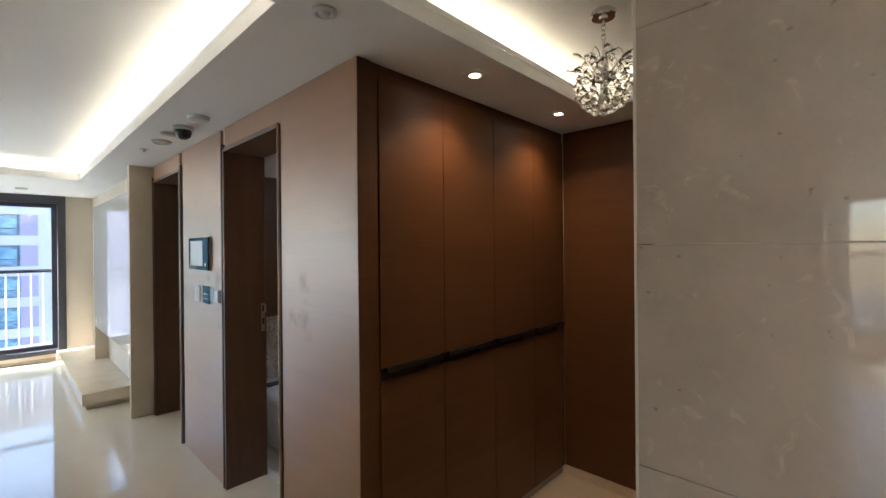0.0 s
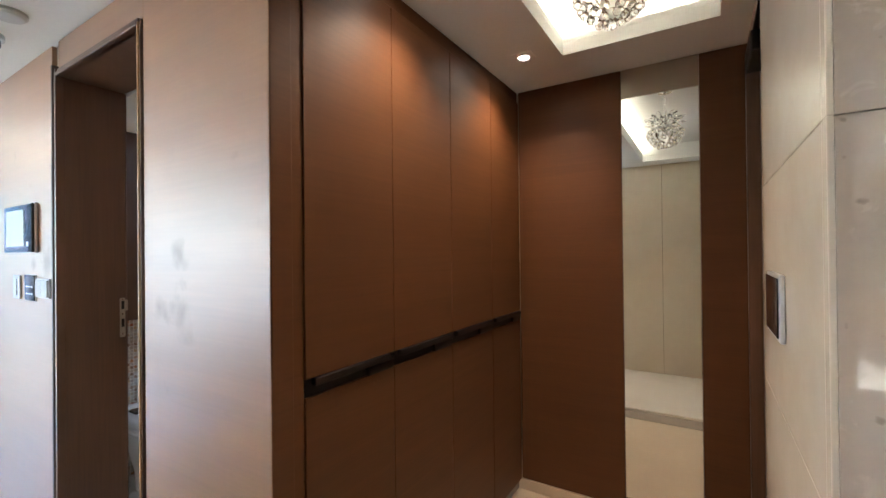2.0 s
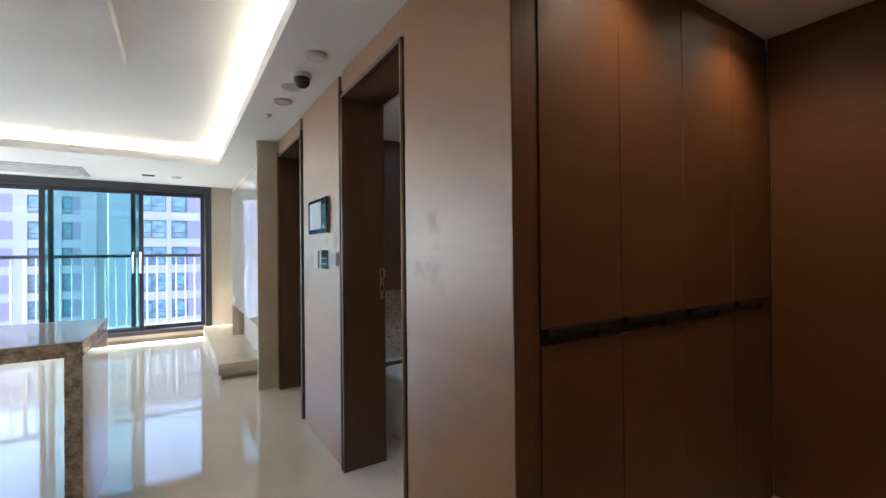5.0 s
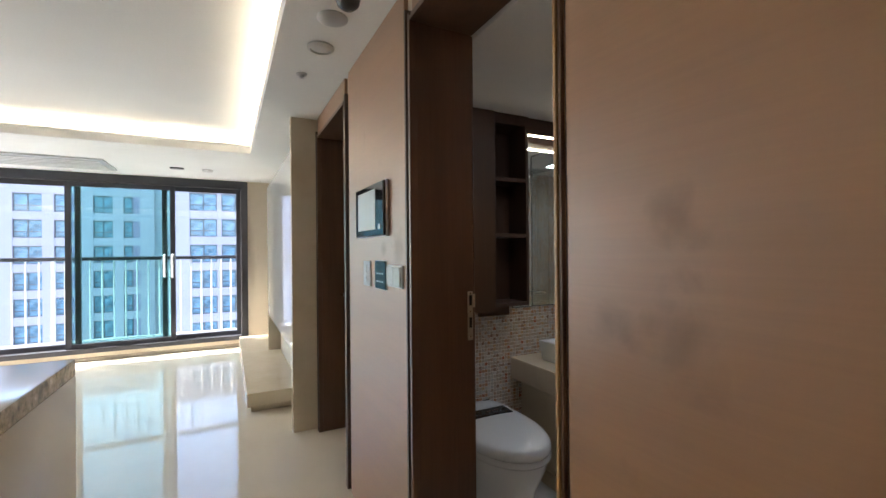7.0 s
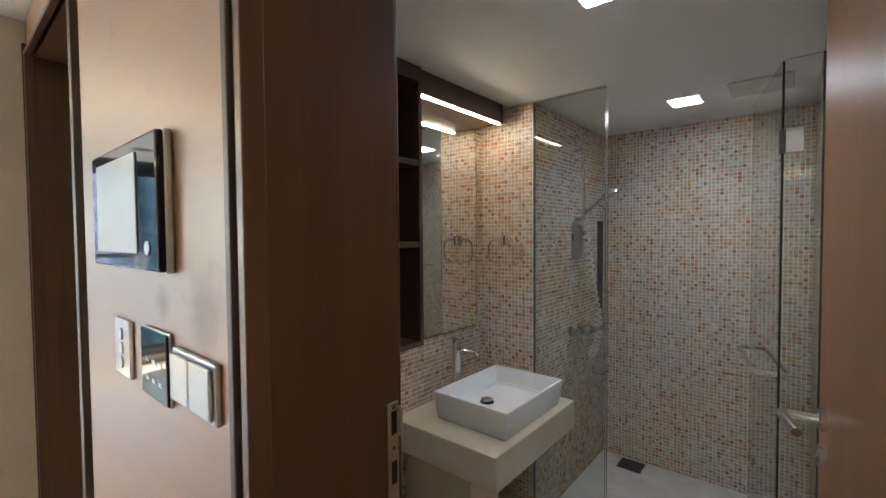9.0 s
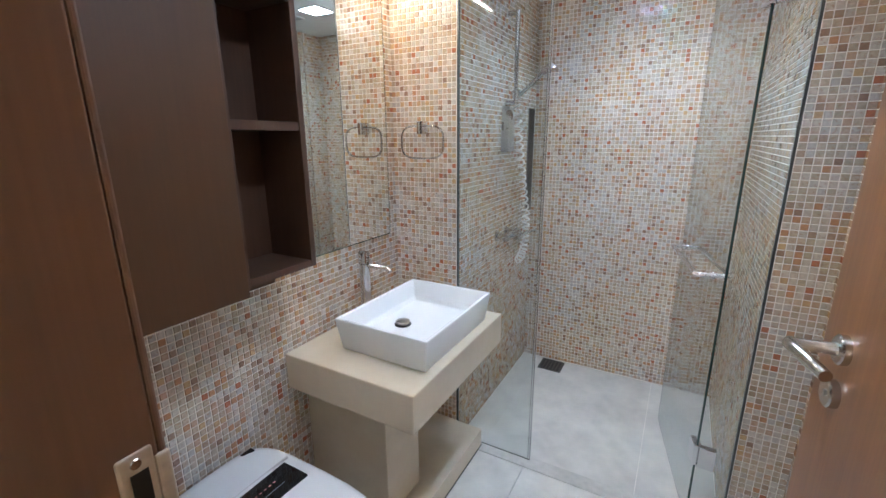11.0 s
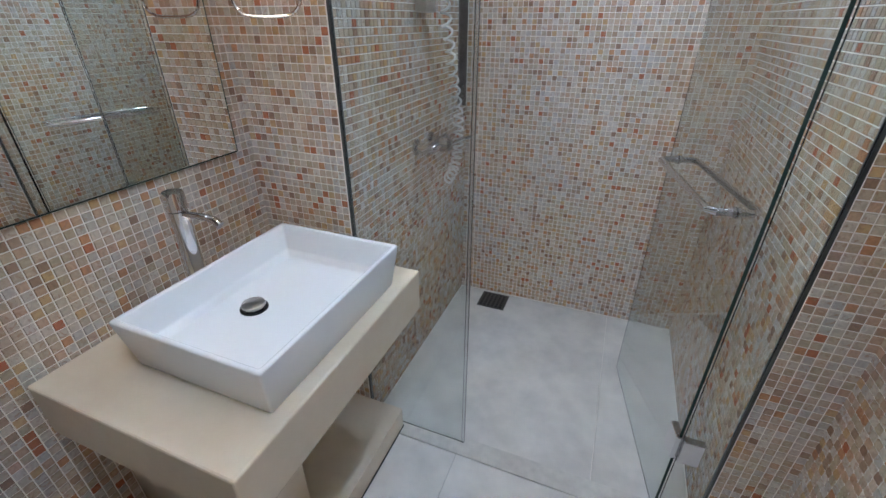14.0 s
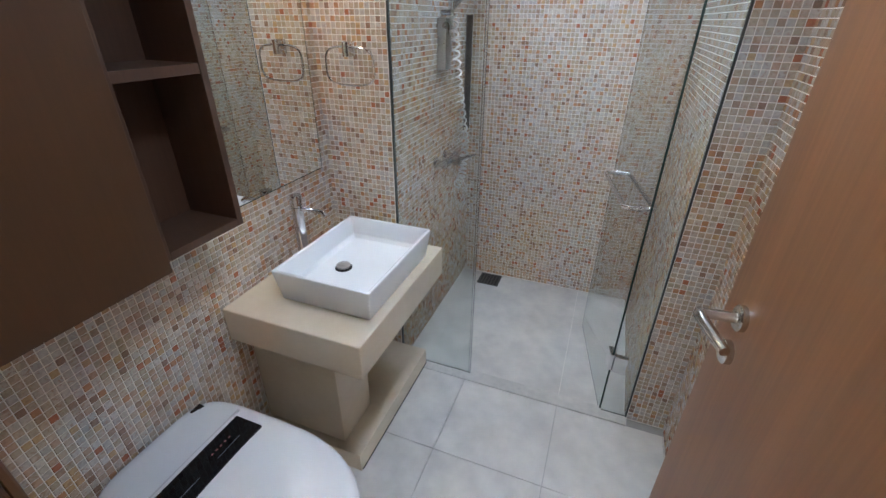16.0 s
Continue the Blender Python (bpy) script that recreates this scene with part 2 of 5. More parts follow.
def shell_tile(name, per_object):
    """Mother-of-pearl mosaic: each piece takes its own tone from cream to rust, with streaks and a pearly gloss."""
    m, n, k, b = shader(name)
    if per_object:
        rnd = n.new("ShaderNodeObjectInfo").outputs["Random"]
    else:
        rnd = n.new("ShaderNodeNewGeometry").outputs["Random Per Island"]
    ramp = n.new("ShaderNodeValToRGB")
    ramp.color_ramp.interpolation = 'CONSTANT'
    tones = ((0.0, (0.63, 0.58, 0.51)), (0.13, (0.56, 0.48, 0.38)), (0.27, (0.57, 0.54, 0.50)), (0.39, (0.61, 0.50, 0.40)), (0.51, (0.68, 0.64, 0.59)), (0.62, (0.53, 0.46, 0.35)),
             (0.71, (0.58, 0.42, 0.31)), (0.79, (0.44, 0.33, 0.25)), (0.85, (0.60, 0.43, 0.25)), (0.90, (0.35, 0.24, 0.18)), (0.93, (0.55, 0.31, 0.18)), (0.975, (0.48, 0.19, 0.11)))
    while len(ramp.color_ramp.elements) < len(tones):
        ramp.color_ramp.elements.new(0.5)
    for e, (p, c) in zip(ramp.color_ramp.elements, tones):
        e.position, e.color = p, (*c, 1)
    k.new(rnd, ramp.inputs[0])
    geo = n.new("ShaderNodeNewGeometry")
    off = n.new("ShaderNodeVectorMath")
    off.operation = 'MULTIPLY_ADD'
    comb = n.new("ShaderNodeCombineXYZ")
    for i in range(3):
        k.new(rnd, comb.inputs[i])
    k.new(comb.outputs[0], off.inputs[0])
    off.inputs[1].default_value = (37, 53, 71)
    k.new(geo.outputs["Position"], off.inputs[2])
    streak = n.new("ShaderNodeTexNoise")
    streak.inputs["Scale"].default_value, streak.inputs["Detail"].default_value, streak.inputs["Distortion"].default_value = 60, 3, 1.5
    k.new(off.outputs[0], streak.inputs[0])
    mr = n.new("ShaderNodeMapRange")
    mr.inputs[1].default_value, mr.inputs[2].default_value, mr.inputs[3].default_value, mr.inputs[4].default_value = 0.3, 0.7, 0.84, 1.12
    k.new(streak.outputs[0], mr.inputs[0])
    mul = n.new("ShaderNodeVectorMath")
    mul.operation = 'SCALE'
    k.new(ramp.outputs[0], mul.inputs[0])
    k.new(mr.outputs[0], mul.inputs["Scale"])
    # slow drift between warm and cool stretches of wall
    drift = n.new("ShaderNodeTexNoise")
    drift.inputs["Scale"].default_value, drift.inputs["Detail"].default_value = 2.6, 2
    k.new(geo.outputs["Position"], drift.inputs[0])
    hue = n.new("ShaderNodeValToRGB")
    hue.color_ramp.elements[0].position, hue.color_ramp.elements[1].position = 0.36, 0.64
    hue.color_ramp.elements[0].color, hue.color_ramp.elements[1].color = (0.95, 0.96, 1.0, 1), (1.0, 0.92, 0.80, 1)
    k.new(drift.outputs[0], hue.inputs[0])
    warm = n.new("ShaderNodeVectorMath")
    warm.operation = 'MULTIPLY'
    k.new(mul.outputs[0], warm.inputs[0])
    k.new(hue.outputs[0], warm.inputs[1])
    # rust coloured streaks that run through single pieces
    vein = n.new("ShaderNodeTexNoise")
    vein.inputs["Scale"].default_value, vein.inputs["Detail"].default_value, vein.inputs["Distortion"].default_value = 42, 2, 2.2
    k.new(off.outputs[0], vein.inputs[0])
    vm = n.new("ShaderNodeMapRange")
    vm.inputs[1].default_value, vm.inputs[2].default_value, vm.inputs[4].default_value = 0.57, 0.68, 0.6
    k.new(vein.outputs[0], vm.inputs[0])
    vx = n.new("ShaderNodeMix")
    vx.data_type = 'RGBA'
    k.new(vm.outputs[0], vx.inputs[0])
    k.new(warm.outputs[0], vx.inputs[6])
    vx.inputs[7].default_value = (0.40, 0.24, 0.155, 1)
    k.new(vx.outputs[2], b.inputs["Base Color"])
    b.inputs["Roughness"].default_value = 0.18
    film = n.new("ShaderNodeMapRange")
    film.inputs[3].default_value, film.inputs[4].default_value = 250, 620
    k.new(rnd, film.inputs[0])
    k.new(film.outputs[0], b.inputs["Thin Film Thickness"])
    b.inputs["Thin Film IOR"].default_value = 1.4
    b.inputs["IOR"].default_value = 1.6
    bp = n.new("ShaderNodeBump")
    bp.inputs["Strength"].default_value, bp.inputs["Distance"].default_value = 0.12, 0.002
    k.new(streak.outputs[0], bp.inputs["Height"])
    k.new(bp.outputs[0], b.inputs["Normal"])
    return m


WALNUT = (0.116, 0.044, 0.0135)
m_wood = veneer("walnut_veneer", WALNUT, 0.5, 0.5, False, 0.03, 1.36, False)
m_panel = veneer("walnut_panel", (0.33, 0.170, 0.073), 0.47, 0.34, True, 0.9, 1.5, False)
m_panel.node_tree.nodes["Principled BSDF"].inputs["Coat Roughness"].default_value = 0.38
m_jamb = veneer("dark_walnut", (0.12, 0.058, 0.030), 0.38)
m_shelf = veneer("shelf_walnut", (0.076, 0.035, 0.018), 0.5, 1.0, False, 0.15)
m_cabdoor = veneer("cabinet_walnut", (0.086, 0.036, 0.0115), 0.45, 0.5, False, 0.1)
m_door = veneer("door_veneer", (0.25, 0.108, 0.040), 0.38, 0.8, False, 0.2)
m_edge = veneer("raw_edge", (0.40, 0.23, 0.09), 0.45)
m_trim = surface("bronze_trim", (0.10, 0.068, 0.052), 0.38, 0.2, 0.1)
m_black = surface("black_rail", (0.012, 0.011, 0.01), 0.35, 0.2, 0.1)
m_handle = surface("dark_nickel", (0.075, 0.065, 0.06), 0.3, 0.9, 0.1)
m_marble = stone("beige_limestone", (0.57, 0.465, 0.36), (0.42, 0.335, 0.25), 0.035)
m_cream = stone("cream_limestone", (0.72, 0.63, 0.49), (0.63, 0.53, 0.39), 0.16, 3.0, False)
m_pale = stone("pale_polished_stone", (0.74, 0.66, 0.50), (0.66, 0.57, 0.41), 0.06, 1.6, False)
m_floor = stone("polished_floor", (0.80, 0.73, 0.61), (0.73, 0.65, 0.53), 0.05, 1.2, False)
m_entry = stone("entry_floor", (0.72, 0.59, 0.43), (0.64, 0.52, 0.37), 0.18, 1.5, False)
m_riser = stone("threshold_stone", (0.40, 0.34, 0.27), (0.33, 0.27, 0.21), 0.2, 3, False)
m_white = surface("ceiling_paint", (0.85, 0.845, 0.83), 0.75, 0, 0.02, 1.5, 90, 0.03)
m_wallp = surface("wall_paint", (0.66, 0.59, 0.49), 0.7, 0, 0.03, 2, 120, 0.06)
m_gloss = plain("white_gloss_panel", (0.74, 0.71, 0.66), 0.06)
m_bathfloor = surface("bath_floor_tile", (0.66, 0.625, 0.57), 0.36, 0, 0.10, 3.2, 13, 0.04)
m_grout = surface("white_grout", (0.90, 0.85, 0.77), 0.8, 0, 0.05, 6, 200, 0.1)
m_floorgrout = surface("grey_grout", (0.38, 0.36, 0.33), 0.85, 0, 0.08, 6, 200, 0.1)
m_tile_one = shell_tile("shell_mosaic", True)
m_tile_all = shell_tile("shell_mosaic_field", False)
m_ceramic = plain("white_ceramic", (0.80, 0.81, 0.82), 0.08)
m_plastic = plain("white_plastic", (0.76, 0.77, 0.78), 0.14)
m_offwhite = surface("off_white_plastic", (0.60, 0.59, 0.57), 0.4, 0, 0.03)
m_blackgl = plain("black_glass", (0.008, 0.008, 0.01), 0.06)
m_chrome = plain("chrome", (0.68, 0.68, 0.70), 0.07, 1.0)
m_steel = surface("brushed_steel", (0.50, 0.49, 0.47), 0.28, 1.0, 0.06)
m_nickel = surface("satin_nickel", (0.58, 0.55, 0.50), 0.22, 1.0, 0.05)
m_mirror = plain("mirror_silver", (0.86, 0.88, 0.87), 0.0, 1.0)
m_glass = glass("shower_glass", (0.86, 0.90, 0.885))
m_glassedge = plain("glass_edge", (0.035, 0.06, 0.05), 0.12)
m_winglass = glass("clear_window_glass", (0.97, 0.98, 0.98))
m_tint = glass("teal_window_glass", (0.33, 0.62, 0.57))
m_crystal = glass("crystal", (0.98, 0.98, 0.97), 0.0, 1.52)
m_frame = surface("grey_frame", (0.06, 0.06, 0.072), 0.4, 0.1, 0.05)
m_rail = surface("white_rail", (0.72, 0.74, 0.75), 0.4, 0, 0.03)
m_facade = surface("facade_white", (0.37, 0.36, 0.42), 0.8, 0, 0.05, 0.2, 4, 0)
m_facade2 = surface("facade_mauve", (0.25, 0.22, 0.32), 0.8, 0, 0.05, 0.2, 4, 0)
m_farglass = surface("far_window_glass", (0.13, 0.24, 0.33), 0.08, 0, 0.45, 0.25, 1.5, 0, (1, 1, 2))
m_farframe = plain("far_frame", (0.08, 0.08, 0.09), 0.5)
m_ground = surface("city_ground", (0.12, 0.12, 0.11), 0.9, 0, 0.2, 0.05, 1, 0)
m_speckle = surface("speckled_stone", (0.36, 0.29, 0.22), 0.25, 0, 0.42, 22, 70, 0)
m_led = glow("cove_led", (1.0, 0.83, 0.58), 4.0)
m_led2 = glow("entry_led", (1.0, 0.83, 0.54), 2.2)
m_strike = surface("worn_strike_steel", (0.42, 0.35, 0.27), 0.42, 0.5, 0.1, 8, 120, 0.02)
m_lamp = glow("bath_lamp", (0.80, 0.90, 1.0), 3.4)
m_bar = glow("mirror_lamp", (1.0, 0.85, 0.62), 7.8)
m_spot = glow("downlight_lens", (1.0, 0.80, 0.56), 10)
m_silver = plain("silver_plastic", (0.55, 0.55, 0.56), 0.3, 0.6)
m_rubber = surface("white_hose", (0.72, 0.70, 0.66), 0.35, 0, 0.03)
m_red = plain("indicator_red", (0.35, 0.12, 0.10), 0.4)
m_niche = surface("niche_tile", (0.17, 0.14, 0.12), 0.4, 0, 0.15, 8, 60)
m_dim = plain("dim_icon", (0.22, 0.24, 0.26), 0.4)
m_hingep = surface("pale_hinge", (0.62, 0.58, 0.52), 0.35, 0.3, 0.04)
m_channel = surface("dark_channel", (0.10, 0.105, 0.10), 0.35, 0.6, 0.06)
m_kerb = surface("kerb_stone", (0.60, 0.57, 0.515), 0.35, 0, 0.10, 3, 35, 0.04)
m_drain = surface("drain_metal", (0.13, 0.12, 0.11), 0.4, 0.8, 0.1)

# ---- large structure: living room, corridor and entry ----
block("floor", m_floor, "polished cream stone floor of hall and living room", -8.1, 2.2, -6.1, 1.12, -0.25, 0.0)
block("floor_doorway", m_floor, "polished cream stone threshold in the bathroom doorway", -2.70, -1.88, 1.12, 1.30, -0.25, 0.0, category="floor")
block("floor_entry", m_entry, "lower beige stone entrance floor", -1.25, 0.3, 1.12, 2.9, -0.25, -0.022, category="floor")
block("floor_far_doorway", m_floor, "polished cream stone floor in the far doorway", -4.6, -3.6, 1.12, 1.32, -0.25, 0.0, category="floor")
block("threshold", m_riser, "darker stone strip along the entrance step", -1.18, -0.089, 1.121, 1.31, -0.1, -0.017, 0.002)

# corridor wall, built as piers and lintels round its two doorways
T = 0.25
block("wall_hall_a", m_wallp, "core of the wood-panelled hall wall", -1.858, -1.205, WALLY + 0.02, WALLY + T, 0, CEIL, category="wall")
block("wall_hall_b", m_wallp, "core of the wood-panelled hall wall", -3.63, -2.70, WALLY + 0.02, WALLY + T, 0, CEIL, category="wall")
block("wall_hall_c", m_wallp, "core of the hall wall over the doorway", -2.70, -1.86, WALLY + 0.02, WALLY + T, 2.23, CEIL, category="wall")
block("wall_hall_d", m_wallp, "core of the hall wall over the far doorway", -4.56, -3.63, WALLY + 0.02, WALLY + T, 2.23, CEIL, category="wall")
block("wall_tv", m_wallp, "beige wall behind the television panel", -8.1, -4.56, 1.0, 1.25, 0, CEIL, category="wall")
block("wall_back_far", m_wallp, "plain wall closing the room behind the far door", -4.6, -3.56, 1.32, 1.45, 0, CEIL, category="wall")
# south wall is out of view, made white to bounce more light north
block("wall_south", m_white, "unseen wall closing the living room, white to bounce light", -8.1, 0.2, -5.2, -5.0, 0, 2.6, category="wall")
block("wall_kitchen_a", m_pale, "polished pale stone wall opposite the entrance", -1.3, -0.6515, -0.34, -0.17, 0, 2.6, category="wall")
block("wall_kitchen_b", m_pale, "polished pale stone wall opposite the entrance", -0.6485, 0.20, -0.34, -0.17, 0, 2.6, category="wall")
block("wall_kitchen_return", m_wallp, "plain wall along the side passage", 0.08, 0.20, -6.0, -0.34, 0, 2.6, category="wall")
# east wall out of view; its opening is added to brighten hall and entrance
for i, (y0, y1, z0, z1) in enumerate(((-2.05, 1.3, 0, 2.6), (-6.0, -3.6, 0, 2.6), (-3.6, -2.05, 0, 0.3), (-3.6, -2.05, 2.3, 2.6))):
    block("wall_east_" + "abcd"[i], m_wallp, "plain wall closing the hall, open to an added fill-light window", 2.1, 2.2, y0, y1, z0, z1, category="wall")
# unseen window added in that opening as a source of fill light
fill_win = thing("window_3", (2.15, -2.83, 0.3), "unseen side window added to let fill light into the passage", "window", kind="structure")
for y in (-3.598, -2.112):
    part("frame_post", rbox(2.13, 2.18, y, y + 0.06, 0.302, 2.298, 0.003), m_frame, fill_win)
for y0, y1 in ((-3.537, -2.113),):
    p3 = part("pane", rbox(2.151, 2.159, y0, y1, 0.302, 2.298, 0), m_winglass, fill_win)
    p3.visible_shadow = False
block("wall_far_south_base", m_wallp, "wall under the passage window", 0.08, 2.2, -6.15, -6.0, 0, 0.35, category="wall")
block("wall_far_south_side", m_wallp, "wall beside the passage window", 1.25, 2.2, -6.15, -6.0, 0.35, 2.22, category="wall")
block("wall_far_south_top", m_wallp, "wall over the passage window", 0.08, 2.2, -6.15, -6.0, 2.22, 2.6, category="wall")
win2 = thing("window_2", (0.7, -6.05, 0.35), "dark framed window at the end of the side passage", "window", kind="structure")
for x in (0.202, 1.188):
    part("frame_post", rbox(x, x + 0.06, -6.1, -6.04, 0.352, 2.218, 0.003), m_frame, win2)
for z in (0.352, 1.40, 2.158):
    part("frame_rail", rbox(0.263, 1.187, -6.095, -6.045, z, z + 0.06, 0.003), m_frame, win2)
for z0, z1 in ((0.413, 1.399), (1.461, 2.157)):
    p2 = part("pane", rbox(0.263, 1.187, -6.074, -6.066, z0, z1, 0), m_winglass, win2)
    p2.visible_shadow = False
block("wall_entry_back", m_wallp, "core of the entrance end wall", -1.855, 0.3, 2.80, 2.95, -0.25, 2.6, category="wall")
block("wall_entry_side", m_wallp, "core of the wall beside the entrance door", -0.05, 2.1, 1.075, 1.75, -0.25, 2.6, category="wall")
block("wall_cabinet_back", m_wallp, "core of the wall behind the shoe cabinet", -1.85, -1.76, 1.30, 2.8, -0.25, 2.6, category="wall")
block("wall_door_lintel", m_wallp, "core over the entrance door", -0.05, 0.2, 1.75, 2.80, 2.30, 2.6, category="wall")
block("wall_far_west_top", m_wallp, "wall strip over the window", -8.15, -7.95, -5.0, 1.0, 2.358, 2.6, category="wall")
block("wall_west_side", m_wallp, "beige wall beside the window", -8.15, -8.0, 0.69, 1.0, 0, 2.358, category="wall")
block("wall_west_base", m_cream, "pale sill under the window", -8.15, -7.97, -5.0, 0.69, 0, 0.10, category="wall")
block("baseboard_window", m_riser, "wooden skirting under the window", -7.97, -7.955, -5.0, 0.565, 0.0, 0.045, 0.002, category="baseboard")


def ring_ceiling(name, x0, x1, y0, y1, holes, z0, z1, label):
    """A flat ceiling board with rectangular openings."""
    bm = bmesh.new()
    xs = sorted({x0, x1, *[h[0] for h in holes], *[h[1] for h in holes]})
    ys = sorted({y0, y1, *[h[2] for h in holes], *[h[3] for h in holes]})
    for a, b in zip(xs, xs[1:]):
        for c, d in zip(ys, ys[1:]):
            cx, cy = (a + b) / 2, (c + d) / 2
            if not any(h[0] < cx < h[1] and h[2] < cy < h[3] for h in holes):
                box(bm, a, b, c, d, z0, z1)
    bmesh.ops.remove_doubles(bm, verts=bm.verts, dist=1e-5)
    inner = {}
    for f in bm.faces:
        key = tuple(round(v, 4) for v in f.calc_center_median())
        inner.setdefault(key, []).append(f)
    bmesh.ops.delete(bm, geom=[f for fs in inner.values() if len(fs) > 1 for f in fs], context='FACES')
    bmesh.ops.recalc_face_normals(bm, faces=bm.faces)
    return structure(name, bm, m_white, label, "ceiling")


MAIN, ENTRY = (-6.0, -1.06, -4.4, 0.65), (-0.81, -0.16, 0.1, 2.43)
ring_ceiling("ceiling", -8.1, 2.2, -6.1, 2.85, [MAIN, ENTRY], CEIL, 2.42, "white painted dropped ceiling with lit coves")
ring_ceiling("ceiling_upper", -8.1, 2.2, -6.1, 2.85, [], 2.545, 2.6, "white upper ceiling above the coves")
for h, mat_led in ((MAIN, m_led), (ENTRY, m_led2)):
    for i in range(4):
        bm = bmesh.new()
        x0, x1, y0, y1 = h
        e = 0.06
        a = ((x0 - e - 0.015, x0 - e, y0 - e, y1 + e), (x1 + e, x1 + e + 0.015, y0 - e, y1 + e), (x0, x1, y1 + e, y1 + e + 0.015), (x0, x1, y0 - e - 0.015, y0 - e))[i]
        box(bm, *a, 2.424, 2.434)
        d, q = 0.13, 0.012
        back = ((x0 - d - 0.01, x0 - d, y0 - d, y1 + d), (x1 + d, x1 + d + 0.01, y0 - d, y1 + d), (x0 - d, x1 + d, y1 + d, y1 + d + 0.01), (x0 - d, x1 + d, y0 - d - 0.01, y0 - d))[i]
        block("trim_cove_back", m_white, "white back of the ceiling cove", *back, 2.421, 2.544, category="trim")
        lip = ((x0 - q, x0, y0 - q, y1 + q), (x1, x1 + q, y0 - q, y1 + q), (x0, x1, y1, y1 + q), (x0, x1, y0 - q, y0))[i]
        block("trim_cove_lip", m_white, "thin white lip along the ceiling cove", *lip, 2.421, 2.446, category="trim")
        bmesh.ops.recalc_face_normals(bm, faces=bm.faces)
        if h is ENTRY and i in (1, 3):
            bm.free()
            continue
        tagged(part("led_strip", bm, mat_led), "warm white light strip hidden in the ceiling cove", "light strip", "cove strips")
structure("trim_ceiling_panel", rbox(-3.59, -1.4, -2.4, -0.055, 2.475, 2.545, 0.003), m_white, "flat raised white panel on the upper ceiling", "trim")

# veneered wall panels with dark trims
def wall_panel(x0, x1, z0, z1, y=WALLY, material=m_panel, name="wall_panel", label="satin brown wood veneer wall panel with faint smudges"):
    return block(name, material, label, x0, x1, y, y + 0.018, z0, z1, 0.0015, "wall panel")


wall_panel(-1.8655, -1.182, 0.0, CEIL - 0.004)
wall_panel(-3.585, -2.735, 0.0, CEIL - 0.004)
wall_panel(-2.655, -1.865, 2.225, CEIL - 0.004, label="brown veneer panel over the bathroom door")
wall_panel(-4.50, -3.665, 2.225, CEIL - 0.004, label="brown veneer panel over the far door")


def door_frame(xl, xr, base, inner=1.30, light=False):
    th = thing("door_frame", ((xl + xr) / 2, WALLY, base), "dark brown moulded wooden door frame with deep lining", "door frame")
    for s, x in ((-1, xl), (1, xr)):
        part("lining", rbox(x - 0.03 if s < 0 else x, x if s < 0 else x + 0.03, 1.05, inner, base, 2.23, 0.002), m_edge if (s > 0 and light) else m_jamb, th)
        for j, (a, b, p) in enumerate(((0.0, 0.009, 0.010), (0.009, 0.018, 0.005), (0.019, 0.0275, -0.004)) if s > 0 and light else ((0.0, 0.012, 0.010), (0.012, 0.024, 0.005), (0.024, 0.046, 0.012)) if s > 0 else ((0.0, 0.018, 0.012), (0.018, 0.034, 0.006), (0.034, 0.05, 0.014))):
            u0, u1 = sorted((x + s * (a - 0.004), x + s * (b - 0.004)))
            part("architrave", rbox(u0, u1, WALLY - p, WALLY + 0.02, base, 2.205 + b, 0.002), m_trim if j == 2 else m_edge if (s > 0 and light and j == 0) else m_jamb, th)
    part("head_lining", rbox(xl, xr, 1.05, inner, 2.20, 2.23, 0.002), m_jamb, th)
    for a, b, p in ((0.0, 0.016, 0.012), (0.016, 0.03, 0.006)):
        part("head_architrave", rbox(xl, xr, WALLY - p, WALLY + 0.02, 2.20 + a, 2.20 + b, 0.002), m_jamb, th)
    return th


frame_bath = door_frame(-2.66, -1.89, 0.0, light=True)
frame_far = door_frame(-4.47, -3.66, 0.0)
part("door_stop", rbox(-1.962, -1.8905, 1.12, 1.242, 0.0, 2.199, 0.002), m_edge, frame_bath, "honey coloured lining board")
part("lining_edge", rbox(-2.69, -2.6603, 1.3003, 1.306, -0.09, 2.199, 0.002), m_jamb, frame_bath)
strike = part("strike_plate", rbox(-2.662, -2.6575, 1.272, 1.296, 1.0, 1.192, 0.002), m_strike, frame_bath, "satin nickel strike plate")
part("strike_tongue", rbox(-2.662, -2.6575, 1.2962, 1.3068, 1.128, 1.181, 0.002), m_strike, strike)
for z in (1.05, 1.137):
    part("keyhole", rbox(-2.6572, -2.6565, 1.2785, 1.2905, z, z + 0.04, 0.0), m_black, strike)
for z in (1.015, 1.113, 1.184):
    bm = bmesh.new()
    lathe(bm, [(0.0, 0), (0.004, 0), (0.0035, 0.0008), (0.0, 0.0008)], mount((1, 0, 0), (-2.6574, 1.2835, z)), 12)
    part("screw", bm, m_nickel, strike)
far_door = thing("interior_door", (-4.06, 1.24, 0), "closed dark brown wooden interior door in its frame", "door")
part("leaf", rbox(-4.468, -3.662, 1.235, 1.275, 0.004, 2.2, 0.002), m_jamb, far_door)
bm = bmesh.new()
lathe(bm, [(0.025, 0), (0.025, 0.008), (0.009, 0.01), (0.009, 0.05), (0.0, 0.05)], mount((0, -1, 0), (-4.39, 1.235, 1.03)))
tube(bm, [(-4.39, 1.188, 1.03), (-4.30, 1.188, 1.03)], 0.009)
part("lever", bm, m_nickel, far_door, "satin nickel lever handle", True)

